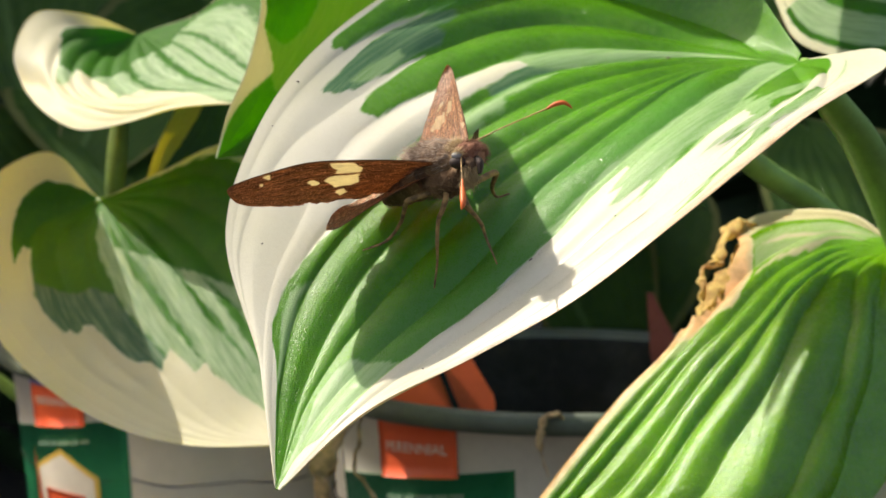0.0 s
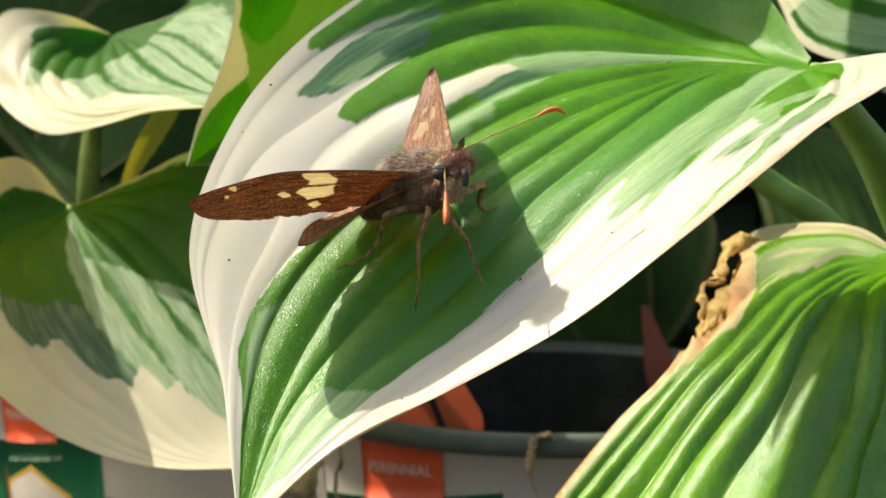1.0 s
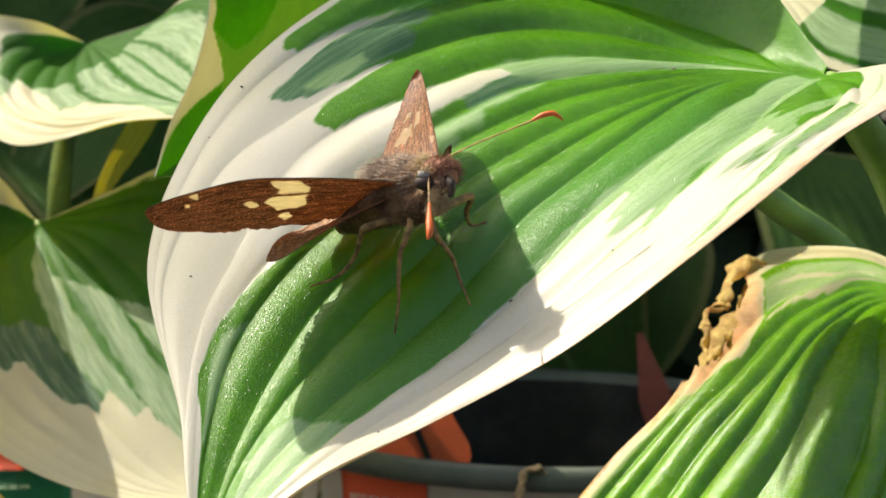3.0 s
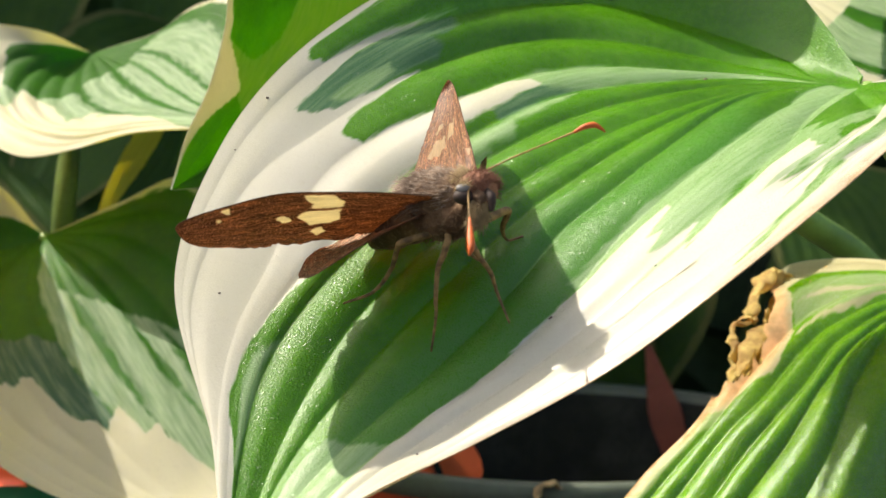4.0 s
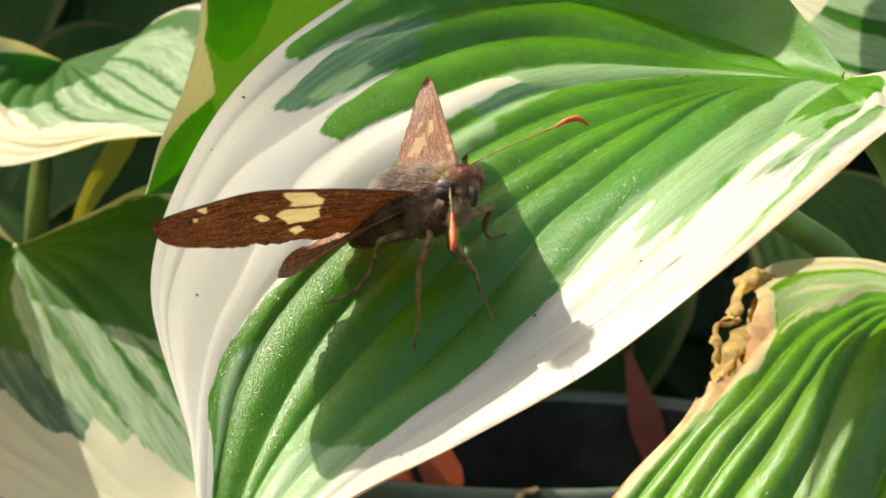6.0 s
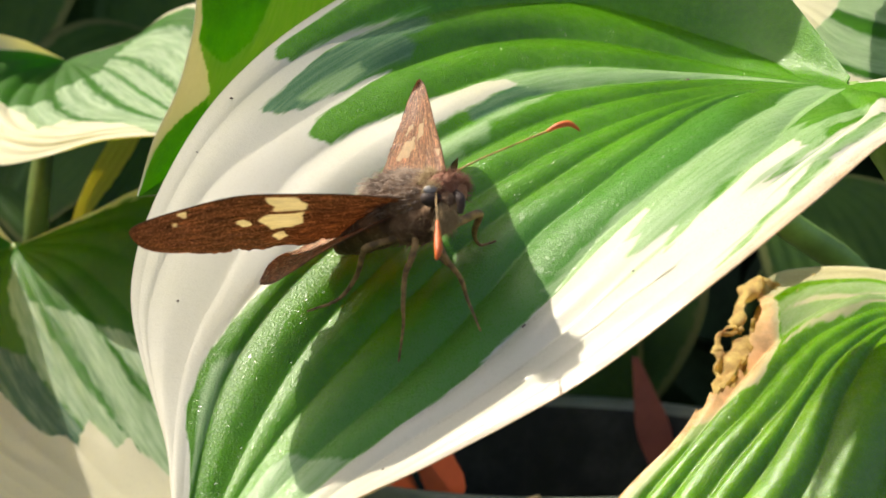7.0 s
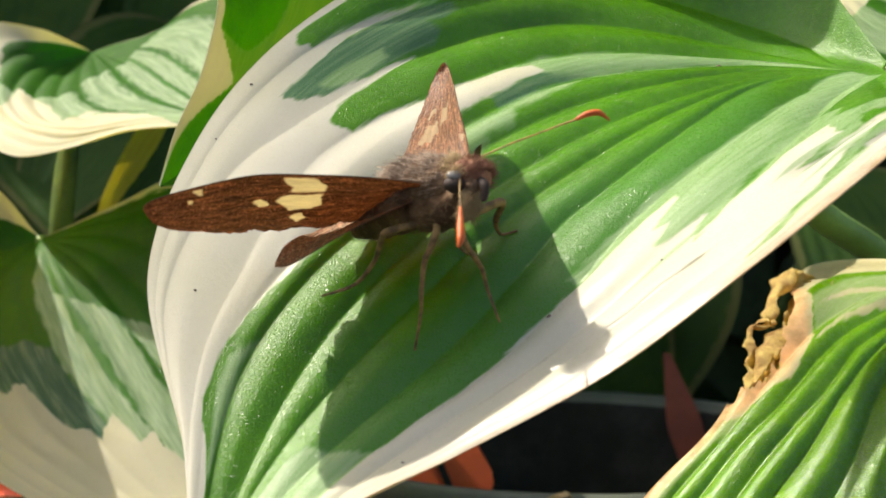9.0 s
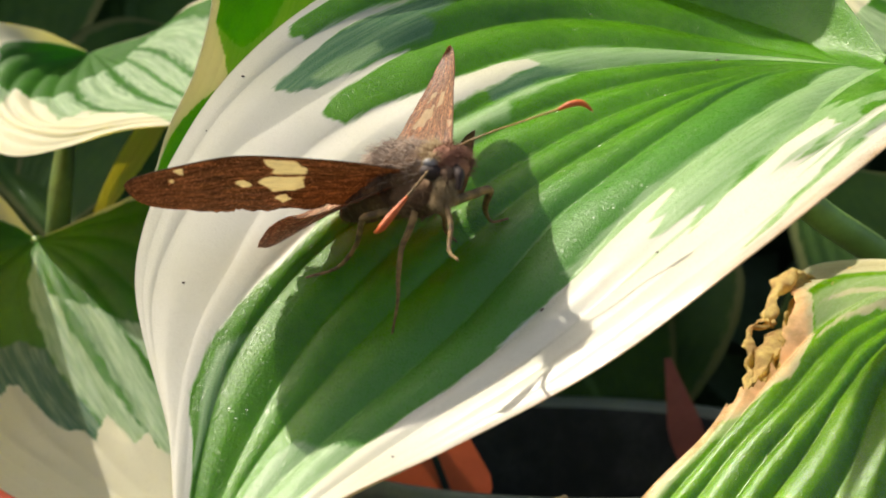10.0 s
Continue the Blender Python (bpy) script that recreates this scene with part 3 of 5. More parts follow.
MAIN_WASH = [
    [(0.357, 0.339), (0.381, 0.31), (0.345, 0.307), (0.318, 0.309), (0.258, 0.317), (0.204, 0.338), (0.147, 0.359), (0.084, 0.393), (0.042, 0.456), (0.084, 0.422), (0.147, 0.383),
     (0.21, 0.375), (0.273, 0.365), (0.324, 0.357), (0.345, 0.348)],
    [(0.327, 0.370), (0.369, 0.366), (0.417, 0.370), (0.453, 0.367), (0.535, 0.355), (0.62, 0.355), (0.66, 0.36), (0.60, 0.383), (0.508, 0.391), (0.471, 0.401), (0.45, 0.393), (0.423, 0.396), (0.411, 0.38), (0.378, 0.383)],
    [(0.748, 0.367), (0.775, 0.328), (0.802, 0.318), (0.829, 0.323), (0.87, 0.334), (0.87, 0.345), (0.835, 0.352), (0.805, 0.354), (0.778, 0.357)],
    [(0.04, 0.48), (0.111, 0.612), (0.213, 0.648), (0.291, 0.66), (0.423, 0.658), (0.53, 0.69), (0.53, 0.82), (0.315, 0.86), (0.25, 0.84), (0.219, 0.857), (0.18, 0.872), (0.15, 0.85),
     (0.219, 0.818), (0.237, 0.802), (0.15, 0.775), (0.072, 0.747), (0.02, 0.74)],
    [(0.975, 0.53), (0.952, 0.555), (0.907, 0.575), (0.862, 0.547), (0.82, 0.562), (0.798, 0.583), (0.79, 0.66), (0.775, 0.74), (0.90, 0.76), (0.96, 0.66)],
    [(0.553, 0.167), (0.532, 0.169), (0.511, 0.174), (0.483, 0.182), (0.48, 0.205), (0.505, 0.208), (0.529, 0.208), (0.545, 0.19)],
    [(0.54, 0.07), (0.514, 0.076), (0.474, 0.095), (0.43, 0.117), (0.40, 0.13), (0.43, 0.128), (0.50, 0.115)],
]
MAIN_SLATE = [
    [(0.60, 0.12), (0.565, 0.115), (0.529, 0.110), (0.508, 0.110), (0.468, 0.117), (0.432, 0.13), (0.405, 0.140), (0.402, 0.169), (0.417, 0.18), (0.432, 0.172), (0.423, 0.201), (0.432, 0.224),
     (0.459, 0.217), (0.483, 0.217), (0.529, 0.22), (0.56, 0.20)],
    [(0.42, 0.347), (0.357, 0.337), (0.333, 0.346), (0.309, 0.357), (0.339, 0.362), (0.363, 0.359), (0.42, 0.367)],
]
MAIN_COOL = [[(0.129, 0.50), (0.249, 0.544), (0.384, 0.557), (0.45, 0.51), (0.511, 0.53), (0.577, 0.557), (0.661, 0.573), (0.727, 0.576), (0.775, 0.568), (0.82, 0.602), (0.85, 0.76), (0.5, 0.76), (0.2, 0.68)]]
MAIN_KEEP = [[(0.324, 0.776), (0.366, 0.780), (0.411, 0.799), (0.366, 0.792)], (0.756, 0.808, 0.029, 0.2), (0.291, 0.302, 0.80, 0.842)]
# green-grey streaks in the near margin
MAIN_THIN = [
    [(0.578, 0.968), (0.544, 0.956), (0.502, 0.940), (0.468, 0.935), (0.432, 0.928), (0.399, 0.917), (0.354, 0.907), (0.300, 0.902), (0.235, 0.902), (0.235, 0.916), (0.30, 0.922), (0.345, 0.923),
     (0.372, 0.925), (0.411, 0.937), (0.456, 0.947), (0.492, 0.951), (0.525, 0.960), (0.555, 0.968)],
    [(0.393, 0.858), (0.351, 0.852), (0.318, 0.847), (0.272, 0.845), (0.285, 0.860), (0.321, 0.864), (0.345, 0.864), (0.372, 0.864)],
    [(0.400, 0.783), (0.426, 0.786), (0.468, 0.800), (0.495, 0.826), (0.462, 0.818), (0.408, 0.797)],
]
MAIN_FAINT = [(0.864, 0.877, 0.22, 0.42), (0.934, 0.952, 0.34, 0.56), (0.935, 0.955, 0.28, 0.38), (0.796, 0.812, 0.42, 0.57), (0.90, 0.912, 0.28, 0.46), (0.842, 0.855, 0.30, 0.42), (0.92, 0.93, 0.1, 0.3)]
MAIN_VEINS = [
    [(0.0, 0.44), (0.04, 0.40), (0.08, 0.255), (0.144, 0.219), (0.195, 0.195), (0.258, 0.169), (0.35, 0.156), (0.40, 0.143), (0.444, 0.122), (0.505, 0.09), (0.544, 0.075), (0.65, 0.055), (0.8, 0.04)],
    [(0.0, 0.45), (0.045, 0.43), (0.08, 0.349), (0.144, 0.307), (0.2, 0.273), (0.25, 0.253), (0.3, 0.241), (0.36, 0.236), (0.41, 0.236), (0.49, 0.227), (0.55, 0.222), (0.6, 0.203), (0.65, 0.159), (0.71, 0.125), (0.79, 0.083)],
    [(0.0, 0.455), (0.04, 0.45), (0.08, 0.388), (0.147, 0.357), (0.2, 0.336), (0.26, 0.315), (0.32, 0.308), (0.45, 0.307), (0.52, 0.294), (0.6, 0.277), (0.69, 0.284), (0.72, 0.287), (0.77, 0.268), (0.82, 0.245), (0.9, 0.20)],
    [(0.0, 0.46), (0.08, 0.42), (0.147, 0.383), (0.21, 0.375), (0.27, 0.367), (0.34, 0.359), (0.47, 0.365), (0.62, 0.362), (0.68, 0.349), (0.73, 0.331), (0.775, 0.307), (0.83, 0.29), (0.9, 0.31)],
    [(0.0, 0.47), (0.08, 0.45), (0.15, 0.417), (0.22, 0.414), (0.36, 0.406), (0.55, 0.401), (0.63, 0.388), (0.71, 0.375), (0.81, 0.354), (0.9, 0.36)],
    [(0.0, 0.475), (0.09, 0.468), (0.24, 0.468), (0.40, 0.458), (0.59, 0.451), (0.7, 0.456), (0.86, 0.471), (1.0, 0.48)],
    [(0.0, 0.48), (0.09, 0.482), (0.2, 0.497), (0.32, 0.503), (0.47, 0.500), (0.55, 0.508), (0.62, 0.518), (0.74, 0.529), (0.86, 0.518), (1.0, 0.5)],
    [(0.0, 0.485), (0.09, 0.49), (0.135, 0.503), (0.19, 0.526), (0.25, 0.549), (0.31, 0.562), (0.47, 0.568), (0.54, 0.60), (0.61, 0.625), (0.7, 0.643), (0.76, 0.638), (0.9, 0.60)],
    [(0.0, 0.49), (0.057, 0.52), (0.11, 0.612), (0.2, 0.648), (0.29, 0.664), (0.45, 0.672), (0.53, 0.705), (0.64, 0.727), (0.70, 0.737), (0.78, 0.72), (0.9, 0.70)],
    [(0.0, 0.56), (0.057, 0.69), (0.25, 0.766), (0.33, 0.775), (0.41, 0.802), (0.54, 0.802), (0.7, 0.80), (0.9, 0.78)],
    [(0.0, 0.7), (0.07, 0.80), (0.19, 0.87), (0.4, 0.87), (0.6, 0.865), (0.9, 0.85)],
    [(0.0, 0.8), (0.1, 0.88), (0.31, 0.922), (0.37, 0.932), (0.48, 0.945), (0.6, 0.93), (0.9, 0.92)],
]
main_leaf = hosta_leaf("broad hosta leaf, green heart and wide cream edge, in full sun",
    blade(MAIN_LEAF, M_MAIN, 8, 0.72, 330, 385, 0.35, cream=MAIN_CREAM, wash=MAIN_WASH, keep=MAIN_KEEP, thin=MAIN_THIN, faint=MAIN_FAINT, veins=MAIN_VEINS,
          teal=MAIN_SLATE, cool=MAIN_COOL, calm=[(-1, 0.25, -1, 0.13), (-1, 0.30, 0.47, 2), (-1, 0.345, 0.62, 2), (0.80, 2, 0.40, 2)], tip_flat=0.25, dry=[(0.994, 2, 0.3, 0.97)], seed=3),
    [(59.2, 24.6, 229.0), (67, 35, 222), (77, 47, 211), (99, 76, 175), (122, 115, 140), (132, 150, 105)], (1.6, 3.2, 3.8, 3.8, 3.8, 4.2))


def speck(leaf, u, v, nu, nv, size, seed):
    """A grain of dirt lying on a blade."""
    me = leaf.children[0].data
    at = me.vertices[int(u * (nu - 1)) * nv + int(v * (nv - 1))]
    bm = bmesh.new()
    bmesh.ops.create_icosphere(bm, subdivisions=1, radius=size * MM)
    for q in bm.verts:
        q.co = q.co * (1 + 0.5 * noise.noise(q.co * 4000 + Vector((seed, 0, 0))))
        q.co.x *= 1.5
        q.co += at.co
    return bm_part("speck", bm, M_SPECK, leaf, "dark speck of dirt")


for k, (u, v, size) in enumerate(((0.605, 0.034, 0.17), (0.177, 0.384, 0.26), (0.58, 0.722, 0.24), (0.759, 0.197, 0.12), (0.70, 0.15, 0.10), (0.51, 0.80, 0.13), (0.66, 0.05, 0.1), (0.80, 0.84, 0.12))):
    speck(main_leaf, u, v, 330, 385, size, k)
low_leaf = hosta_leaf("glossy green hosta leaf with a withered brown edge",
    blade(LOW_LEAF, M_LOW, 4, 1.2, 240, 201, 0.4, veins=[
              [(0.0, 0.40), (0.1, 0.22), (0.3, 0.17), (0.5, 0.11), (0.7, 0.085), (1.0, 0.08)],
              [(0.0, 0.43), (0.066, 0.34), (0.17, 0.30), (0.24, 0.265), (0.36, 0.24), (0.46, 0.25), (0.54, 0.205), (0.62, 0.185), (0.75, 0.17), (1.0, 0.17)],
              [(0.0, 0.45), (0.1, 0.37), (0.28, 0.32), (0.38, 0.335), (0.49, 0.33), (0.58, 0.31), (0.68, 0.308), (1.0, 0.32)],
              [(0.0, 0.46), (0.1, 0.41), (0.24, 0.375), (0.37, 0.38), (0.47, 0.41), (0.56, 0.41), (0.69, 0.41), (1.0, 0.42)],
              [(0.0, 0.47), (0.08, 0.44), (0.15, 0.425), (0.33, 0.47), (0.42, 0.52), (0.49, 0.54), (0.61, 0.555), (0.69, 0.565), (1.0, 0.56)],
              [(0.0, 0.5), (0.12, 0.52), (0.29, 0.67), (0.46, 0.715), (0.58, 0.725), (0.67, 0.755), (1.0, 0.75)],
              [(0.0, 0.55), (0.14, 0.695), (0.40, 0.785), (0.54, 0.805), (0.65, 0.855), (1.0, 0.87)]],
          cream=[[(-0.05, -0.1), (-0.05, 0.14), (0.14, 0.13), (0.20, 0.10), (0.29, 0.07), (0.29, -0.1)], [(0.05, 0.305), (0.18, 0.265), (0.25, 0.223), (0.36, 0.195), (0.25, 0.238), (0.18, 0.283)],
                 [(0.05, 0.215), (0.14, 0.195), (0.21, 0.15), (0.30, 0.12), (0.21, 0.163), (0.14, 0.212)], [(0.28, -0.1), (0.28, 0.10), (0.33, 0.19), (0.41, 0.22), (0.47, 0.17), (0.50, 0.08), (0.50, -0.1)], (0.93, 2, -1, 2)],
          wash=[[(0.03, 0.16), (0.14, 0.15), (0.20, 0.122), (0.28, 0.10), (0.31, 0.17), (0.25, 0.225), (0.18, 0.272), (0.07, 0.31)],
                [(0.46, 0.02), (0.48, 0.16), (0.53, 0.085), (0.63, 0.065), (0.75, 0.055), (1.0, 0.04), (1.0, 0.0)]],
          dry=[[(0.27, -0.1), (0.28, 0.06), (0.33, 0.17), (0.41, 0.20), (0.46, 0.15), (0.50, 0.055), (0.6, 0.04), (0.72, 0.032), (1.0, 0.02), (1.0, -0.1)]],
          torn=[[(0.285, -0.1), (0.29, 0.03), (0.335, 0.10), (0.36, 0.08), (0.40, 0.14), (0.45, 0.11), (0.47, 0.04), (0.49, -0.1)]], seed=5),
    [(85.9, 62.0, 195.4), (93, 75, 190), (102, 100, 160), (118, 125, 130), (138, 158, 105)], (1.5, 2.4, 2.8, 3.0, 3.6))
hosta_leaf("drooping hosta leaf, dark green with a broad cream border",
    blade(LEFT_LEAF, M_BACK, 6, 0.6, 160, 141, 0.4, calm=[(-1, 0.25, -1, 2), (0.2, 0.8, 0.62, 2)],
          cream=[[(0.0, 0.05), (0.031, 0.07), (0.093, 0.1), (0.118, 0.093), (0.168, 0.121), (0.211, 0.164), (0.273, 0.2), (0.217, 0.229), (0.211, 0.264), (0.279, 0.257), (0.317, 0.25), (0.366, 0.264),
                  (0.422, 0.279), (0.41, 0.307), (0.429, 0.307), (0.404, 0.343), (0.416, 0.364), (0.484, 0.371), (0.553, 0.386), (0.565, 0.421), (0.609, 0.429), (0.559, 0.493), (0.603, 0.507),
                  (0.652, 0.514), (0.646, 0.564), (0.69, 0.571), (0.758, 0.6), (0.82, 0.636), (0.92, 0.70), (1.1, 0.7), (1.1, -0.1), (0.0, -0.1)], (0.97, 2, -1, 2)],
          # the sunlit wedge of this leaf, put into the colour as pale wash
          wash=[[(0.05, 0.47), (0.199, 0.50), (0.27, 0.60), (0.40, 0.70), (0.50, 0.76), (0.6, 0.80), (0.86, 0.80), (0.86, 0.6), (0.60, 0.48), (0.42, 0.45), (0.2, 0.45)]],
          keep=[[(0.15, 0.53), (0.3, 0.512), (0.45, 0.53), (0.69, 0.565), (0.5, 0.56), (0.3, 0.55)], [(0.30, 0.645), (0.53, 0.65), (0.74, 0.695), (0.53, 0.68)], [(0.40, 0.71), (0.64, 0.715), (0.8, 0.74), (0.6, 0.75)]],
          # the shaded part beside it, put into the colour as slate
          teal=[[(0.286, 0.25), (0.30, 0.32), (0.317, 0.357), (0.31, 0.4), (0.348, 0.443), (0.45, 0.455), (0.62, 0.47), (0.62, 0.25)]], seed=7),
    [(-92, 150.5, 199.5), (-94, 160, 194), (-93, 190, 165), (-90, 225, 130), (-86, 262, 105)], (1.5, 2.5, 2.8, 3.0, 3.6))
hosta_leaf("cupped hosta leaf with a thick cream front edge",
    blade(UP_LEAF, M_BACK, 8, 0.5, 160, 161, 0.4, wave=1.6, calm=[(-1, 0.10, -1, 2)],
          cream=[[(-0.1, -0.1), (-0.1, 0.06), (0.06, 0.075), (0.18, 0.085), (0.211, 0.12), (0.261, 0.144), (0.348, 0.131), (0.354, 0.156), (0.317, 0.175), (0.25, 0.2), (0.27, 0.25), (0.335, 0.29), (0.44, 0.269),
                  (0.42, 0.30), (0.429, 0.345), (0.453, 0.36), (0.46, 0.33), (0.50, 0.36), (0.56, 0.36), (0.60, 0.33), (0.68, 0.28), (0.777, 0.194), (0.882, 0.06), (1.1, 0.05), (1.1, -0.1)], (0.98, 2, -1, 2)],
          wash=[(0.13, 0.36, 0.27, 0.9), (0.385, 0.47, 0.22, 0.95), (0.51, 0.60, 0.22, 0.95), (0.635, 0.73, 0.2, 0.97), (0.76, 0.90, 0.2, 0.97)], seed=9),
    [(-88.8, 181, 240), (-91, 172, 227), (-94, 172, 190), (-96, 205, 140), (-97, 250, 105)], (1.8, 2.9, 3.1, 3.2, 3.6), M_STALK_SHADED)
hosta_leaf("narrow upright hosta leaf, green with a cream rim",
    blade(MID_LEAF, M_MID, 6, 0.22, 130, 113, 0.4,
          # cream lying in shade, put into the colour as olive wash
          wash=[[(0.50, 0.05), (0.52, 0.3), (0.45, 0.4), (0.3, 0.42), (-0.1, 0.42), (-0.1, 1.1), (0.72, 1.1), (0.68, 0.4), (0.64, 0.28), (0.56, 0.15)]],
          cream=[[(-0.1, -0.1), (-0.1, 0.03), (0.35, 0.03), (0.5, 0.05), (0.56, 0.18), (0.62, 0.27), (0.66, 0.22), (0.711, 0.15), (0.795, 0.08), (0.9, 0.03), (1.1, 0.02), (1.1, -0.1)], (0.97, 2, 0.5, 2)], seed=11),
    [(-22.9, 85.8, 264.5), (-20, 110, 262), (-30, 160, 215), (-50, 215, 150), (-66, 262, 105)], (1.5, 2.5, 2.8, 3.0, 3.6))
hosta_leaf("pale-edged hosta leaf high behind the broad one",
    blade(CORNER_LEAF, M_BACK, 5, 0.25, 90, 97, 0.4, cream=[(-1, 0.05, -1, 2), (-1, 2, 0.74, 2), (0.62, 2, 0.3, 2), (0.75, 2, -1, 2)], wash=[(0.1, 0.3, 0.3, 0.9), (0.4, 0.6, 0.1, 0.9)], seed=13),
    [(126.8, 142.5, 245.1), (134.8, 150.5, 231.1), (132, 135, 170), (145, 155, 130), (148, 168, 105)], (1.5, 2.5, 2.8, 3.0, 3.6))

# unseen leaves added at the side and above to cast shade; one dim leaf behind
hosta_leaf("unseen flat cream leaf added beside the clump to cast shade",
    blade([[(-196.5, 193, 234), (-171.5, 213, 238), (-136.5, 193, 236), (-118.5, 151, 234), (-119.5, 123, 231), (-126.5, 68, 226)],
           [(-196.5, 193, 234), (-181.5, 163, 237), (-161.5, 123, 235), (-141.5, 93, 231), (-126.5, 68, 226)],
           [(-196.5, 193, 234), (-226.5, 178, 234), (-216.5, 128, 230), (-171.5, 78, 228), (-126.5, 68, 226)]], M_PALE, 7, 0.5, 80, 85, 0.3,
          cream=[(-1, 2, -1, 2)], seed=15),
    [(-196.5, 193, 234), (-206, 213, 222), (-190, 260, 160), (-135, 280, 105)], (1.5, 2.5, 2.8, 3.4))
# unseen leaf, outlined so that its shade falls on the leaves below
hosta_leaf("unseen green hosta leaf over the clump, placed to cast shade",
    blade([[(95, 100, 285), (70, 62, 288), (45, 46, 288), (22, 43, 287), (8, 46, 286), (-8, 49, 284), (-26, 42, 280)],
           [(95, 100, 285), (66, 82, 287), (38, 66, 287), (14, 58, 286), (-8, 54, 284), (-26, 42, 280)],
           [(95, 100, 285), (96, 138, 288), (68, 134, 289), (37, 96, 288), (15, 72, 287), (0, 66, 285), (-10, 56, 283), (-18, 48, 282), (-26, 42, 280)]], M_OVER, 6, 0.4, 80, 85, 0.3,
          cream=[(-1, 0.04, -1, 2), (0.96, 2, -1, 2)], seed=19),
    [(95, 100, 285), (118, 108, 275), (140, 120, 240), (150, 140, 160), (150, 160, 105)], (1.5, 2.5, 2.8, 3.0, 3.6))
hosta_leaf("upright dim hosta leaf with a yellow edge",
    blade([[(-84, 158, 196), (-82, 163, 208), (-77, 168, 221), (-70, 172, 232), (-62, 174, 238)],
           [(-84, 158, 196), (-78, 168, 206), (-71, 174, 216), (-66, 177, 228), (-62, 174, 238)],
           [(-84, 158, 196), (-70, 172, 200), (-58, 180, 212), (-57, 180, 228), (-62, 174, 238)]], M_YELLOW, 5, 0.5, 60, 61, 0.4,
          cream=[(-1, 0.36, -1, 2), (0.92, 2, -1, 2)], seed=17),
    [(-84, 158, 196), (-85, 170, 180), (-86, 215, 140), (-80, 265, 105)], (1.2, 2.2, 2.6, 3.2), M_STALK_SHADED)


def arching_rails(length, width, droop, cup):
    """Rails of a leaf that starts at the origin, runs along +x and bends down."""
    t = np.linspace(0, 1, 7)
    half = width * np.sin(np.pi * t ** 0.75) ** 0.8
    out = []
    for k in (-1, -0.5, 0, 0.5, 1):
        out.append([(length * (a - 0.06 * abs(k) * (1 - a)), k * h, length * (0.22 * a - droop * a * a) + cup * h * (abs(k) ** 1.5)) for a, h in zip(t, half)])
    return out


def dim_leaf(label, at, turn, length, width, droop, cup, root, mat, seed):
    """A background leaf, shade put into its colour; root: where its stalk meets the soil (m)."""
    e = thing("hosta_leaf", label, "leaf", root, "hosta leaves")
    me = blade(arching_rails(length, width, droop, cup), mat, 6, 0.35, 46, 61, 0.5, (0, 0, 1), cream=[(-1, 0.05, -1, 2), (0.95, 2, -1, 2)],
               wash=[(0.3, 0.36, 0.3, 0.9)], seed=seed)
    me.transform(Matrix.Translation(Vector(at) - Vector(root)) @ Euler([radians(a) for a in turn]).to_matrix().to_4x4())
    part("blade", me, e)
    a, b = Vector(at) - Vector(root), Vector((0, 0, 0))
    mid = (a + b) * 0.5 + Vector((0.0, 0.012, 0.03))
    part("stalk", tube_mesh("stalk", [tuple(a), tuple(mid), tuple(b)], [0.0015, 0.003, 0.0038], M_STALK_SHADED, 8, 0.8, 16), e)
    return e


DIM = [
    # entries turned near +x are hidden leaves, added to shade the pot
    ((-0.075, 0.292, 0.205), (0, 12, 8), 95, 40, 0.35, 0.1), ((-0.030, 0.250, 0.196), (0, 10, 20), 60, 26, 0.35, 0.1),
    ((-0.165, 0.400, 0.235), (10, 8, -60), 120, 42, 0.75, 0.15), ((-0.100, 0.420, 0.262), (-20, 15, -110), 130, 38, 0.6, 0.2),
    ((-0.040, 0.380, 0.270), (15, 30, -80), 110, 36, 0.8, 0.1), ((-0.215, 0.360, 0.225), (0, 35, -35), 120, 40, 0.7, 0.2),
    ((-0.045, 0.283, 0.200), (0, 4, 4), 130, 40, 0.25, 0.0),
    ((0.020, 0.330, 0.205), (25, 42, -55), 100, 30, 0.7, 0.2), ((0.075, 0.350, 0.200), (-30, 46, -120), 110, 30, 0.6, 0.2),
    ((0.120, 0.300, 0.215), (10, 38, -70), 110, 32, 0.8, 0.1), ((0.045, 0.420, 0.240), (30, 20, -100), 130, 44, 0.7, 0.1),
    ((0.160, 0.380, 0.255), (-10, 25, -60), 130, 42, 0.7, 0.2), ((0.215, 0.300, 0.240), (0, 20, -120), 120, 40, 0.8, 0.1),
    ((-0.020, 0.470, 0.300), (0, 15, -70), 140, 48, 0.6, 0.2), ((0.110, 0.470, 0.300), (0, 12, -100), 140, 46, 0.7, 0.2),
    ((-0.200, 0.480, 0.310), (5, 12, -80), 150, 48, 0.7, 0.2), ((-0.120, 0.500, 0.330), (0, 20, -95), 140, 46, 0.7, 0.2),
]
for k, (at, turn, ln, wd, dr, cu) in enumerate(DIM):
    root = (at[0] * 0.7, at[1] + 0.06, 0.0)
    dim_leaf("hosta leaf behind, its shade put into a dark green", at, turn, ln, wd, dr, cu, root, M_SHADED_LEAF, 30 + k)

# a stalk of a hidden leaf, behind the glossy one
loose = thing("leaf_stalk", "pale green leaf stalk rising behind the withered leaf", "stalk", (0.120, 0.150, 0.105))
part("stem", tube_mesh("stem", [tuple((np.array(p) - (120, 150, 105)) * MM) for p in
     [(42, 78, 226), (52, 82, 218), (66, 89, 208), (80, 97, 199), (98, 112, 180), (112, 132, 145), (120, 150, 105)]],
     [0.0022, 0.0030, 0.0032, 0.0033, 0.0034, 0.0036, 0.0038], M_STALK, 12, 0.8, 30), loose)


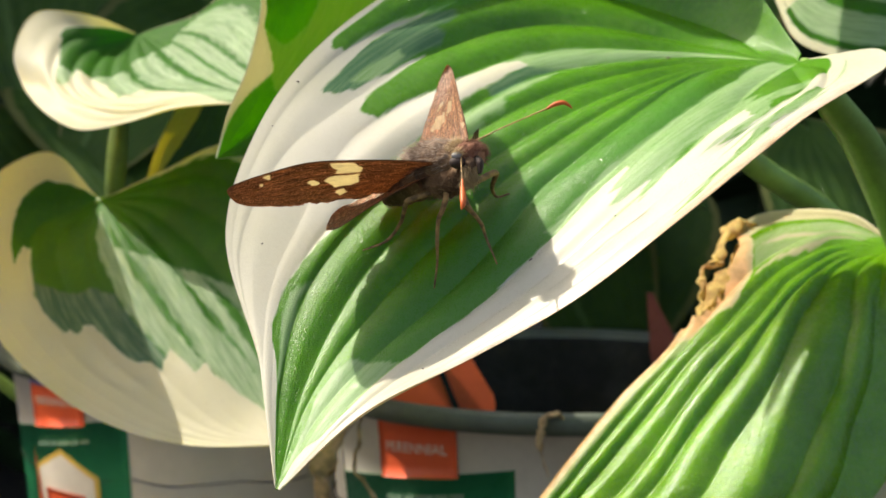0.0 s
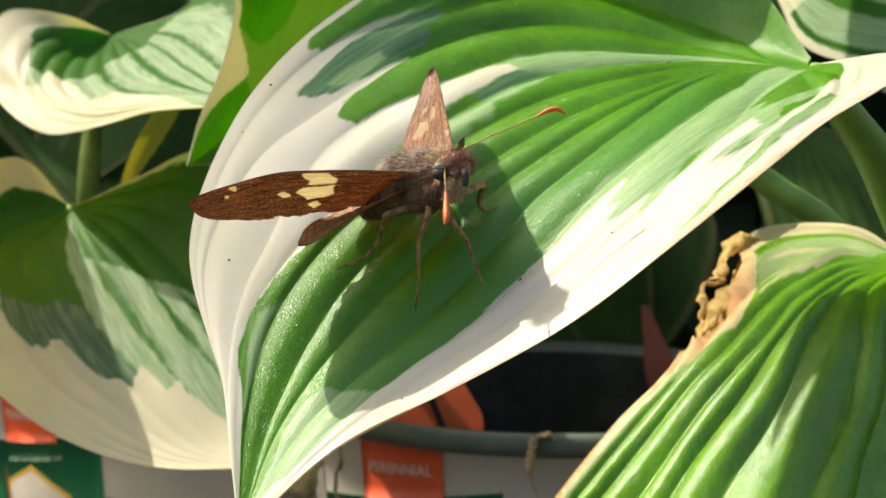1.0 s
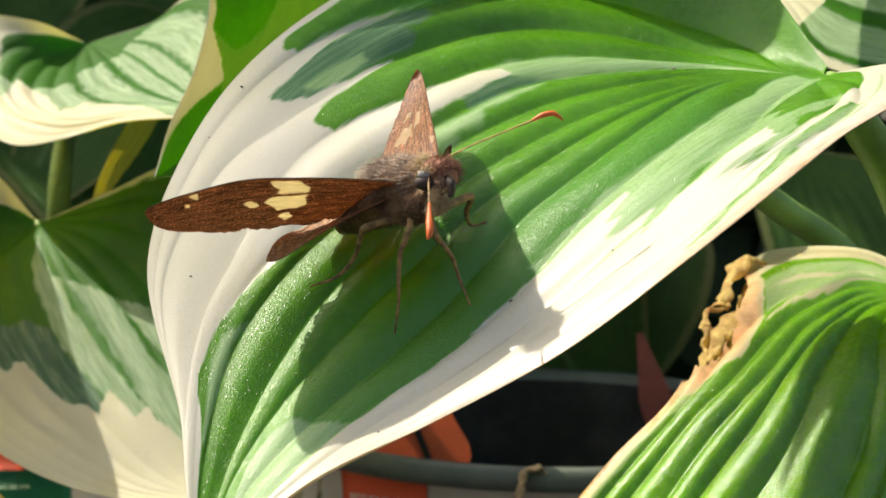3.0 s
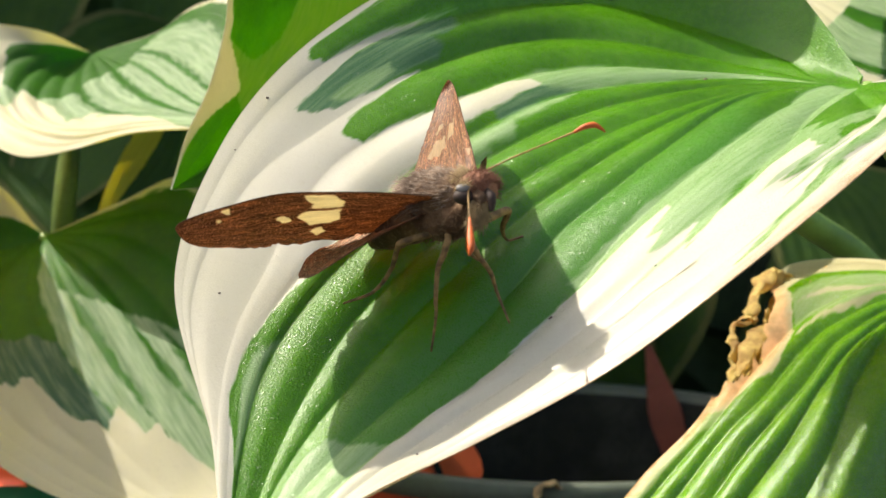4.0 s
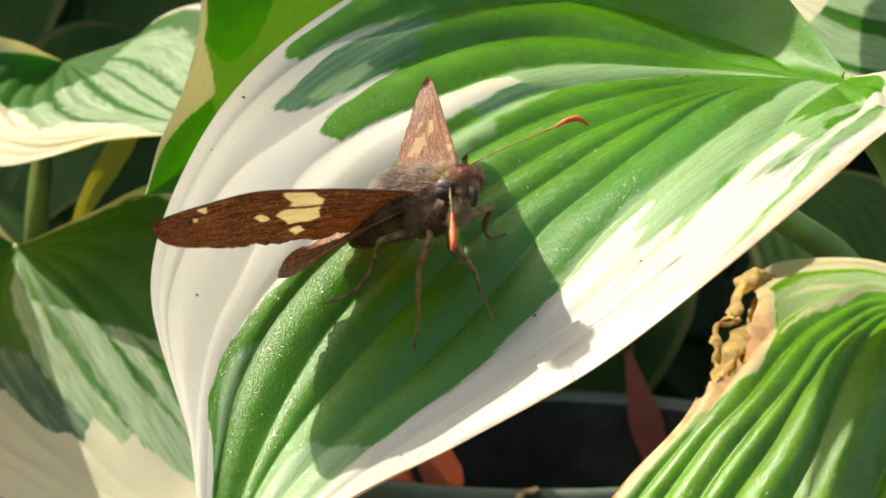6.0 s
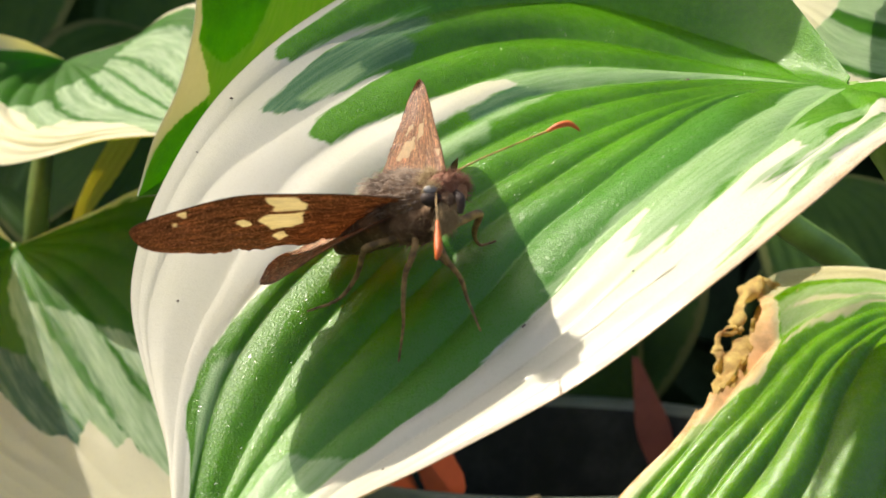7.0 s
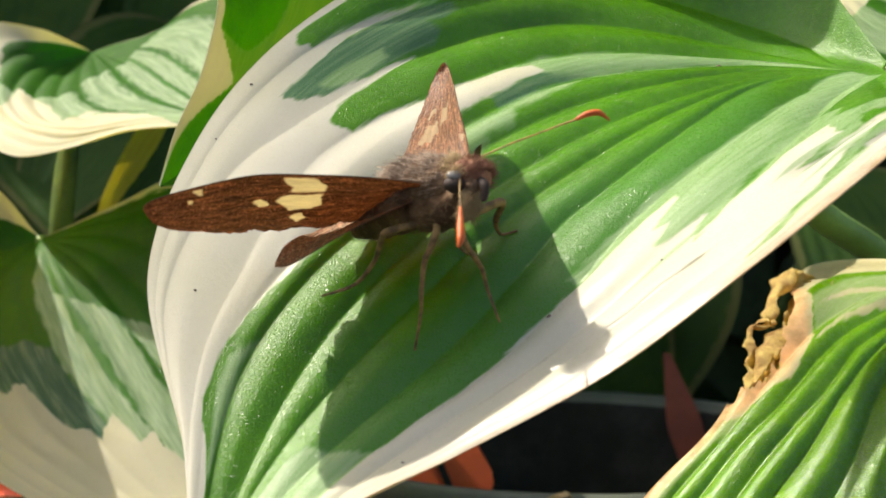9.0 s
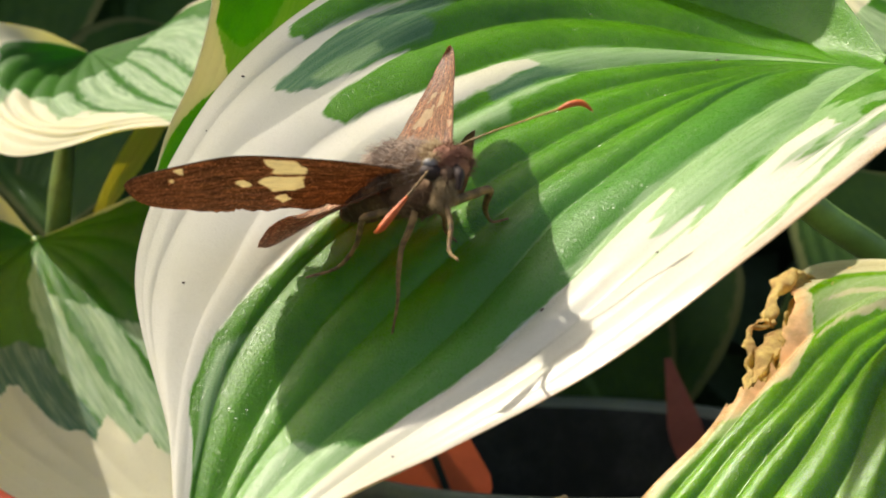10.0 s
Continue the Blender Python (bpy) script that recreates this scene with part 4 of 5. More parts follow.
def foliage_mass(name, boxes, count, label):
    """Dense far planting: many small bent leaves in one mesh."""
    rng = np.random.RandomState(21)
    V, F = [], []
    nu, nv = 9, 5
    us, vs = np.linspace(0.02, 0.98, nu), np.linspace(0, 1, nv)
    base = loft(arching_rails(100, 34, 0.7, 0.15), us, vs)
    idx = np.arange(nu * nv).reshape(nu, nv)
    q = np.stack([idx[:-1, :-1], idx[1:, :-1], idx[1:, 1:], idx[:-1, 1:]], -1).reshape(-1, 4)
    for k in range(count):
        b = boxes[rng.randint(len(boxes))]
        p = np.array([rng.uniform(b[i], b[i + 3]) for i in range(3)])
        m = np.array(Euler((rng.uniform(-0.6, 0.6), rng.uniform(-0.2, 0.9), rng.uniform(0, 6.3))).to_matrix())
        g = base.reshape(-1, 3) * MM * rng.uniform(0.8, 1.7) @ m.T + p
        F.append(q + len(V) * nu * nv)
        V.append(g)
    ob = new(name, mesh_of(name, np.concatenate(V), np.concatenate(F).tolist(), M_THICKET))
    return tagged(ob, label, "foliage", kind="stuff")


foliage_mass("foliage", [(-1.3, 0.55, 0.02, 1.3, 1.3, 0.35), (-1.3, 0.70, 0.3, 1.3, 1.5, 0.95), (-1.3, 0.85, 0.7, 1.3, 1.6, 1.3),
    # unseen leaves, added at the sides and overhead to keep the background shaded
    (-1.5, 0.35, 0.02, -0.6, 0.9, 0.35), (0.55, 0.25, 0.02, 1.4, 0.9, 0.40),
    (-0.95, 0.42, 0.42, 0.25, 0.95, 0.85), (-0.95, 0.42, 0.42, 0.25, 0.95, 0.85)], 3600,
    "dense planting behind the pots, darkened for shade, with unseen leaves added overhead")

# ---- nursery pots ----
def lathe(profile, sides=64):
    """Faces of a turned shape from (radius, height) pairs."""
    n = len(profile)
    v = [(r * math.sin(2 * math.pi * j / sides), -r * math.cos(2 * math.pi * j / sides), z) for r, z in profile for j in range(sides)]
    f = [(i * sides + j, i * sides + (j + 1) % sides, (i + 1) * sides + (j + 1) % sides, (i + 1) * sides + j) for i in range(n - 1) for j in range(sides)]
    return v, f


def on_pot(x, z, lift, top):
    """A point on the pot's wall: x along the wall from its front, z height (m)."""
    r = 0.070 - 0.09 * (top - z) + lift
    a = x / 0.070
    return (r * math.sin(a), -r * math.cos(a), z)


def wrap(name, x0, x1, z0, z1, lift, top, mat, parent, label="", thick=0.0003, lean=(0.0, 0.0)):
    """A thin printed sheet bent round the pot; lean: how much its lower and upper edges climb."""
    nx, nz = max(4, int((x1 - x0) / 0.003)), 4
    v = [on_pot(x0 + (x1 - x0) * i / nx, z0 + (z1 - z0) * j / nz + (x1 - x0) * i / nx * (lean[0] + (lean[1] - lean[0]) * j / nz), h, top) for h in (lift, lift - thick) for i in range(nx + 1) for j in range(nz + 1)]
    return part(name, mesh_of(name, v, sheet_faces(nx + 1, nz + 1), mat), parent, label)


def words(text, size, x, z, lift, top, mat, parent):
    """Lettering bent round the pot."""
    c = bpy.data.curves.new("lettering", "FONT")
    c.body, c.size, c.align_x = text, size, "CENTER"
    ob = bpy.data.objects.new("lettering", c)
    scene.collection.objects.link(ob)
    bpy.context.view_layer.update()
    me = bpy.data.meshes.new_from_object(ob.evaluated_get(bpy.context.evaluated_depsgraph_get()))
    bpy.data.objects.remove(ob)
    for q in me.vertices:
        q.co = on_pot(x + q.co.x, z + q.co.y + 0.07 * q.co.x, lift, top)
    me.materials.clear()
    me.materials.append(mat)
    return part("lettering", me, parent, "pale printed lettering")


def hexagon(x, z, r, lift, top, mat, parent, name):
    """A six-sided badge bent round the pot."""
    corners = [(r * 1.25 * math.sin(a), r * math.cos(a)) for a in np.linspace(0, 2 * math.pi, 7)]
    rim = [((1 - k / 6) * a[0] + k / 6 * b[0], (1 - k / 6) * a[1] + k / 6 * b[1]) for a, b in zip(corners, corners[1:]) for k in range(6)]
    n, rings = len(rim), 6
    v = [on_pot(x + p * k / rings, z + q * k / rings, lift, top) for k in range(1, rings + 1) for p, q in rim] + [on_pot(x, z, lift, top)]
    f = [(k * n + i, (k + 1) * n + i, (k + 1) * n + (i + 1) % n, k * n + (i + 1) % n) for k in range(rings - 1) for i in range(n)]
    f += [(i, (i + 1) % n, rings * n) for i in range(n)]
    return part(name, mesh_of(name, v, f, mat), parent)


def nursery_pot(at, top, label, sleeve=True, turn=0):
    """A round grow pot: wall, rolled rim, soil and its printed sleeve."""
    e = thing("nursery_pot", label, "plant pot", (*at, 0.0), "nursery pots", (0, 0, turn))
    b = 0.070 - 0.09 * top
    v, f = lathe([(0.001, 0.0), (b - 0.003, 0.0), (b, 0.003), (0.0700, top - 0.004)])
    part("wall", mesh_of("wall", v, f, M_POT_GREY), e, "grey plastic wall")
    v, f = lathe([(0.0698, top - 0.0062), (0.0735, top - 0.0058), (0.0745, top - 0.004), (0.0742, top - 0.001), (0.0730, top), (0.0700, top - 0.0005), (0.0692, top - 0.005)])
    part("rim", mesh_of("rim", v, f, M_RIM), e, "rolled dark grey rim")
    v, f = lathe([(0.0682, top - 0.036), (0.055, top - 0.033), (0.030, top - 0.034), (0.001, top - 0.032)])
    v = [(x, y, z + 0.003 * noise.noise((x * 90 + at[0] * 50, y * 90, 3))) for x, y, z in v]
    part("soil", mesh_of("soil", v, f, M_SOIL), e, "dark potting soil")
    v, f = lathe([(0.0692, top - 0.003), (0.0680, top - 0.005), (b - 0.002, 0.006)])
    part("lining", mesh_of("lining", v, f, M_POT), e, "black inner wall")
    if sleeve:
        t = top - 0.0058
        sl = wrap("sleeve", -0.080, 0.075, 0.045, t, 0.0008, top, M_WHITE, e, "white printed sleeve")
        for name, x0, x1, z0, z1, mat in (("red_tab", -0.0560, -0.0300, t - 0.0166, t, M_RED), ("green_panel", -0.0780, -0.0145, 0.050, t - 0.0195, M_GREEN)):
            wrap(name, x0, x1, z0, z1, 0.0014 if name == "red_tab" else 0.0011, top, mat, sl, lean=(0.12, 0.0) if name == "red_tab" else (0.15, 0.15))
        wrap("violet_stripe", -0.0560, -0.0420, t - 0.0022, t - 0.0008, 0.0017, top, M_VIOLET, sl) if turn else None
        words("PERENNIAL", 0.0040, -0.0428, t - 0.0080, 0.0018, top, M_PRINT, sl)
        for x0, x1 in ((-0.055, -0.049), (-0.0483, -0.0445), (-0.044, -0.038), (-0.0374, -0.0335), (-0.0328, -0.0285)):
            rise = 0.15 * (x0 + 0.055)
            wrap("print_bar", x0, x1, t - 0.0226 + rise, t - 0.0214 + rise, 0.0014, top, M_FAINT, sl, "small pale print", lean=(0.15, 0.15))
        hexagon(-0.042, t - 0.037, 0.0150, 0.0014, top, M_GOLD, sl, "badge_border")
        hexagon(-0.042, t - 0.037, 0.0132, 0.0016, top, M_WHITE, sl, "badge_field")
        wrap("badge_bar", -0.052, -0.032, t - 0.043, t - 0.036, 0.0019, top, M_RED, sl)
    return e


M_RIM = plain("rim_plastic", (0.10, 0.12, 0.09), 0.5, 0.2, 70, 0.15, 0.0004)
M_GOLD = plain("badge_gold", (0.62, 0.42, 0.08), 0.4, 0.1, 70, 0.05, 0.0002)
nursery_pot((0.028, 0.214), 0.146, "grey nursery pot with a white and green printed sleeve")
nursery_pot((-0.087, 0.282), 0.1445, "grey nursery pot with a printed sleeve under drooping leaves", turn=-2)
nursery_pot((0.175, 0.165), 0.141, "plain grey nursery pot holding hosta stalks", False)


def plant_tag(label, at, turn, width, height, mat, slit=False):
    """A pointed plastic plant tag pushed into the soil."""
    e = thing("plant_tag", label, "plant tag", at, "plant tags", turn)
    w, h, d = width / 2, height, 0.0004
    outline = [(-w * 0.25, -0.035), (w * 0.25, -0.035), (w, h * 0.10), (w * 0.96, h * 0.25), (w * 0.30, h), (-w * 0.05, h * 1.02), (-w * 0.95, h * 0.25), (-w, h * 0.08)]
    bm = bmesh.new()
    a = [bm.verts.new((x, -d, z)) for x, z in outline]
    f = bm.faces.new(a)
    g = bmesh.ops.extrude_face_region(bm, geom=[f])
    bmesh.ops.translate(bm, vec=(0, 2 * d, 0), verts=[q for q in g["geom"] if isinstance(q, bmesh.types.BMVert)])
    bmesh.ops.recalc_face_normals(bm, faces=bm.faces)
    bm_part("card", bm, mat, e, smooth=False)
    if slit:
        bm = bmesh.new()
        bmesh.ops.create_cube(bm, size=1, matrix=Matrix.Translation((w * 0.10, -0.0008, h * 0.38)) @ Matrix.Rotation(radians(-24), 4, "Y") @ Matrix.Diagonal((0.0016, 0.0006, h * 0.75, 1)))
        bm_part("stripe", bm, M_POT, e, "black printed stripe", False)
    return e


plant_tag("orange plastic plant tag with a black stripe in the pot", (-0.006, 0.170, 0.140), (-12, 0, -6), 0.030, 0.021, M_ORANGE, True)
plant_tag("narrow orange plant tag, its shade put into the colour", (0.0675, 0.262, 0.136), (-4, -16, 10), 0.0105, 0.026, M_ORANGE_SHADED)
plant_tag("small orange plant tag behind the cream-edged leaf", (-0.137, 0.242, 0.128), (-10, 0, 8), 0.010, 0.016, M_ORANGE)


def dry_scrap(label, points, radii, squash, seed):
    """A withered curled leaf end hanging over the rim (mm)."""
    e = thing("withered_leaf", label, "dry leaf", tuple(c * MM for c in points[0]), "withered leaves")
    me = tube_mesh("scrap", [tuple((np.array(p) - points[0]) * MM) for p in points], [r * MM for r in radii], M_DRY, 12, squash, 36)
    for q in me.vertices:
        n = noise.noise_vector(q.co * 500 + Vector((seed, 0, 0)))
        q.co += n * 0.0009
    part("scrap", me, e)
    return e


dry_scrap("tan withered leaf end curled over the pot rim", [(28, 146, 138), (27, 142, 143.5), (24, 139.2, 146.2), (21, 138, 145.5), (20, 137, 141), (20.5, 137, 136), (22, 137.5, 131)], (0.4, 0.8, 1.1, 1.4, 1.2, 0.7, 0.3), 0.45, 1)
dry_scrap("crumpled brown dry leaf hanging beside the sleeve", [(-22, 150, 147), (-28, 146, 144), (-33, 141, 138), (-35, 138, 130), (-33, 138, 120), (-30, 140, 112)], (0.8, 2.6, 3.6, 4.2, 3.4, 1.0), 0.4, 2)
dry_scrap("thin brown dry strand beside the sleeve", [(-26, 148, 146), (-26, 143, 138), (-27, 140, 132), (-23, 139, 127), (-20, 139, 119), (-21, 140, 108)], (0.5, 0.9, 0.7, 0.8, 0.6, 0.4), 0.5, 3)

# withered torn edge of the glossy leaf
us, vs = np.linspace(0, 1, 70), np.linspace(0, 1, 26)
inner = [(69.0, 75.2, 199.3), (63.2, 65.8, 194.9), (57.7, 58.5, 190.9), (52.8, 53.3, 187.4), (47.9, 47.0, 184.0), (44.2, 43.9, 182.6)]
outer = [(64.5, 81.3, 201.6), (54.6, 71.1, 199.0), (49.2, 62.7, 194.0), (46.7, 56.4, 189.0), (44.7, 49.1, 185.2), (43.0, 43.9, 182.6)]
g = curve(inner, us)[:, None] * (1 - 0.3 * vs[None, :, None]) + curve(outer, us)[:, None] * 0.3 * vs[None, :, None]
nn = normals_of(g)
crumple = np.array([[noise.noise((u * 13, v * 3.2, 1.7)) * 2.4 + noise.noise((u * 34, v * 7, 4.1)) * 1.3 + noise.noise((u * 80, v * 16, 2.1)) * 0.5 for v in vs] for u in us])
ends = np.sin(np.pi * us) ** 0.5
g = g + nn * (crumple * ends[:, None] * (0.15 + 0.85 * vs[None, :]))[..., None]
sway = np.array([noise.noise((u * 17, 0.3, 8.0)) * 1.6 for u in us]) * ends
g = g + (g[:, -1:] - g[:, :1]) * (vs[None, :, None] * sway[:, None, None] * 0.15)
faces = sheet_faces(len(us), len(vs))
nq = (len(us) - 1) * (len(vs) - 1)
hole = [(0.40, 0.66, 0.075, 0.24), (0.60, 0.62, 0.06, 0.22), (0.17, 0.8, 0.03, 0.12)]
gone = set()
for i in range(len(us) - 1):
    for j in range(len(vs) - 1):
        u, v = us[i], vs[j]
        if any(((u - a) / c) ** 2 + ((v - b) / d) ** 2 < 1 + 0.5 * noise.noise((u * 40, v * 12, 0)) for a, b, c, d in hole):
            gone.add(i * (len(vs) - 1) + j)
faces = [f for k, f in enumerate(faces) if not (k < 2 * nq and k % nq in gone)]
v = np.concatenate([g.reshape(-1, 3), (g - nn * 0.25).reshape(-1, 3)]) * MM - np.array(low_leaf.matrix_world.translation)
part("withered_edge", mesh_of("withered_edge", v, faces, M_SEAR), low_leaf, "torn withered tan edge with holes")
STRAPS = [
    ([(62.0, 75.0, 197.1), (56.6, 71.2, 199.1), (53.5, 66.9, 196.0), (51.7, 63.7, 193.0), (52.6, 62.6, 190.9)], (0.5, 1.1, 0.9, 0.7, 0.3)),
    ([(58.0, 72.1, 198.9), (58.4, 68.9, 195.4), (56.6, 65.7, 192.3), (55.2, 63.6, 191.4), (54.7, 64.7, 193.4)], (1.2, 1.2, 1.3, 0.9, 0.4)),
    ([(65.0, 75.0, 197.5), (61.3, 72.0, 196.5), (59.1, 71.1, 197.9)], (0.6, 1.0, 0.5)),
    ([(52.4, 62.6, 191.5), (48.9, 61.6, 190.9), (47.8, 58.3, 187.9), (48.2, 56.1, 185.0), (45.3, 49.9, 181.8)], (0.5, 0.4, 0.5, 0.7, 0.4)),
    ([(49.1, 61.6, 191.8), (50.8, 62.7, 192.4), (52.3, 62.6, 191.3)], (0.2, 0.45, 0.4)),
    ([(56.4, 64.6, 190.9), (53.3, 61.5, 189.9), (50.7, 57.3, 187.4), (47.6, 53.0, 183.4)], (0.7, 1.2, 1.3, 0.4)),
    ([(53.8, 61.4, 188.2), (50.8, 59.4, 188.5), (48.9, 58.3, 187.9)], (0.4, 0.45, 0.3)),
    ([(60.5, 70.7, 192.7), (56.4, 65.5, 190.4), (52.7, 59.3, 187.3), (49.1, 54.1, 183.9)], (1.0, 1.3, 1.0, 0.5)),
]
for k, (line, radii) in enumerate(STRAPS):
    me = tube_mesh("withered_strap", [tuple(np.array(p) * MM - np.array(low_leaf.matrix_world.translation)) for p in line], [1.5 * q * MM for q in radii], M_SEAR, 14, 0.4, 40)
    for q in me.vertices:
        q.co += noise.noise_vector(q.co * 420 + Vector((k * 7, 0, 3))) * 0.0011 + noise.noise_vector(q.co * 1500 + Vector((k * 7, 5, 3))) * 0.0003
    part("withered_strap", me, low_leaf, "curled withered tan strip")

# ---- butterfly: a brown skipper standing on the big leaf ----
REST = pose(0.001, -0.01706, 0.21353, -4)
skipper = thing("butterfly", "brown skipper butterfly with golden wing spots, standing on a leaf", "butterfly")
skipper.matrix_world = REST


def wing_material(name, brown, glow, spot, rough, shine=0.15):
    m = Mat(name)
    u, v = m.attr("along"), m.attr("across")
    comb = m.n.new("ShaderNodeCombineXYZ")
    m.link(m.math("MULTIPLY", u, 9.0), comb.inputs[0])
    m.link(m.math("MULTIPLY", v, 34.0), comb.inputs[1])
    fibre = m.noise(1.6, 8, 0.7, comb.outputs[0])
    scales = m.noise(4200, 2, 0.6)
    vein = m.ramp(m.attr("vein"), 0.0, 0.22, 1.0, 0.0)
    dark = tuple(c * 0.26 for c in brown)
    col = m.mix(m.ramp(fibre, 0.40, 0.62), dark, brown)
    col = m.mix(m.ramp(fibre, 0.56, 0.70, 0.0, 0.8), col, tuple(min(1, c * 2.0) for c in brown))
    blot = m.n.new("ShaderNodeCombineXYZ")
    m.link(m.math("MULTIPLY", u, 5.0), blot.inputs[0])
    m.link(m.math("MULTIPLY", v, 9.0), blot.inputs[1])
    col = m.mix(m.ramp(m.noise(1.3, 4, 0.6, blot.outputs[0]), 0.42, 0.68, 0.0, 0.7), col, dark)
    col = m.mix(m.math("MULTIPLY", m.ramp(scales, 0.5, 0.72), 0.6), col, tuple(min(1, c * 2.3) for c in brown))
    col = m.mix(m.math("MULTIPLY", vein, 0.9), col, tuple(c * 0.2 for c in brown))
    col = m.mix(m.ramp(m.attr("rim"), 0.0, 1.0), col, dark)
    shake = m.math("MULTIPLY", m.math("SUBTRACT", m.math("ADD", fibre, m.noise(900, 2, 0.5)), 1.0), 0.022)
    is_spot = m.ramp(m.math("ADD", m.attr("spot"), shake), -0.004, 0.006)
    gold = m.mix(m.ramp(fibre, 0.3, 0.75), spot, tuple(c * 0.72 for c in spot))
    col = m.mix(is_spot, col, gold)
    nrm = m.bump(fibre, 0.5, 0.0003)
    nrm = m.bump(scales, 0.4, 0.0001, nrm)
    m.set(col, rough, 0.0, nrm, shine)
    light = m.mix(is_spot, m.mix(1.0, col, glow, "MULTIPLY"), gold)
    m.lets_light_through(light, 0.55, nrm)
    return m.m


def fur_material(name, a, b, c):
    m = Mat(name)
    n1, n2 = m.noise(260, 4), m.noise(1900, 3)
    col = m.mix(m.ramp(n1, 0.35, 0.65), a, b)
    col = m.mix(m.math("MULTIPLY", m.ramp(n2, 0.5, 0.75), 0.6), col, c)
    m.set(col, 0.75, 0.0, m.bump(n2, 0.8, 0.0003), 0.3, Sheen_Weight=0.04)
    return m.m


M_WING = wing_material("wing_underside", (0.35, 0.205, 0.115), (1.35, 1.22, 1.05), (0.96, 0.86, 0.56), 0.55)
# far lighter than the forewing: light on the hindwing is put into the colour
M_HIND = wing_material("hindwing_lit_underside", (0.80, 0.47, 0.28), (1.6, 1.25, 1.0), (0.86, 0.68, 0.32), 0.5, 0.3)
# the coppery sheen of the upper side is put into the base colour
M_WING_TOP = wing_material("wing_upperside", (0.64, 0.33, 0.18), (1.3, 1.0, 0.8), (0.72, 0.54, 0.32), 0.30, 0.9)
M_FUR = fur_material("body_fur", (0.085, 0.046, 0.022), (0.19, 0.11, 0.056), (0.36, 0.25, 0.14))
M_BELLY = fur_material("belly_fur", (0.07, 0.036, 0.015), (0.17, 0.095, 0.042), (0.32, 0.21, 0.11))
M_HAIR = fur_material("fine_hair", (0.13, 0.088, 0.060), (0.40, 0.31, 0.23), (0.68, 0.58, 0.47))
M_TAN = fur_material("tan_hair", (0.36, 0.26, 0.13), (0.50, 0.38, 0.20), (0.62, 0.50, 0.30))
M_FACE = fur_material("face_fur", (0.12, 0.05, 0.028), (0.24, 0.105, 0.058), (0.36, 0.19, 0.11))
M_LEG = plain("leg_brown", (0.22, 0.135, 0.045), 0.7, 0.55, 900, 0.4, 0.0002)
M_EYE = plain("eye_dark", (0.030, 0.016, 0.009), 0.65, 0.2, 400, 0.05, 0.0001)
M_FEELER = plain("feeler", (0.34, 0.20, 0.04), 0.45, 0.3, 900, 0.3, 0.0001)
M_CLUB = plain("feeler_club", (0.62, 0.13, 0.02), 0.45, 0.2, 900, 0.2, 0.0001, through=0.15)


def wing_mesh(lead, trail, mat, spots=(), bulge=0.5, ragged=0.03, pleats=0.10, nu=110, nv=48, thick=0.10, seed=0):
    us, vs = np.linspace(0, 0.968, nu), np.linspace(0, 1, nv)
    a, b = curve(lead, us), curve(trail, us)
    torn = np.array([1 + ragged * (noise.noise((u * 13, seed, 2)) + noise.noise((u * 34, seed, 0)) + 0.8 * noise.noise((u * 110, seed, 5))) * min(1, u * 4) for u in us])
    b = a + (b - a) * torn[:, None]
    g = a[:, None] * (1 - vs[None, :, None]) + b[:, None] * vs[None, :, None]
    n = normals_of(g)
    U, V = np.meshgrid(us, vs, indexing="ij")
    pleat = np.abs(((V * 7 + 0.15 * np.sin(U * 5)) % 1.0) - 0.5) * 2
    g = g + n * (bulge * np.sin(np.pi * V) * np.sin(np.pi * np.clip(U, 0, 1)) + pleats * (pleat - 0.5) * np.clip((1 - U) / 0.35, 0, 1))[..., None]
    v = np.concatenate([g.reshape(-1, 3), (g - n * (thick * (1 - 0.85 * U ** 3))[..., None]).reshape(-1, 3)]) * MM
    me = mesh_of("wing", v, sheet_faces(nu, nv), mat)
    vein = 1 - np.abs(pleat)
    rim = np.clip((0.022 - V) / 0.015, 0, 1) * np.clip((0.93 - U) / 0.05, 0, 1)
    for key, f in (("along", U), ("across", V), ("spot", zones(spots, U, V)), ("vein", np.abs(vein - 0.0)), ("rim", rim)):
        at = me.attributes.new(key, "FLOAT", "POINT")
        at.data.foreach_set("value", np.tile(f.reshape(-1), 2).astype(np.float32))
    return me


FORE_LEAD = [(-1.2, -3.2, 0.9), (-6.2, -3.5, 1.2), (-12.3, -3.8, 1.2), (-18.3, -4.6, 0.85), (-24.4, -5.2, -0.75), (-28.3, -5.6, -2.2), (-29.3, -5.2, -3.2)]
FORE_TRAIL = [(-2.2, 6.0, -1.1), (-7.2, 7.0, -2.7), (-11.8, 7.5, -3.7), (-17.0, 7.0, -4.3), (-22.4, 3.0, -4.95), (-27.6, -2.0, -4.8), (-29.3, -5.2, -3.2)]
FAR_LEAD = [(3.8, -0.6, 3.5), (3.0, 5.0, 7.3), (2.2, 11.0, 10.4), (1.5, 17.0, 13.7), (0.8, 21.0, 16.0), (0.1, 22.0, 16.9)]
FAR_TRAIL = [(-4.2, 6.8, 2.4), (-3.6, 11.0, 4.7), (-2.8, 16.0, 8.1), (-1.9, 20.0, 11.2), (-0.9, 23.0, 15.0), (0.1, 22.0, 16.9)]
HIND_LEAD = [(-2.2, -1.0, -1.0), (-6.0, -1.2, -2.9), (-9.6, -0.6, -4.9), (-12.8, 0.4, -6.9), (-15.0, 1.2, -8.2), (-16.7, 2.0, -8.4)]
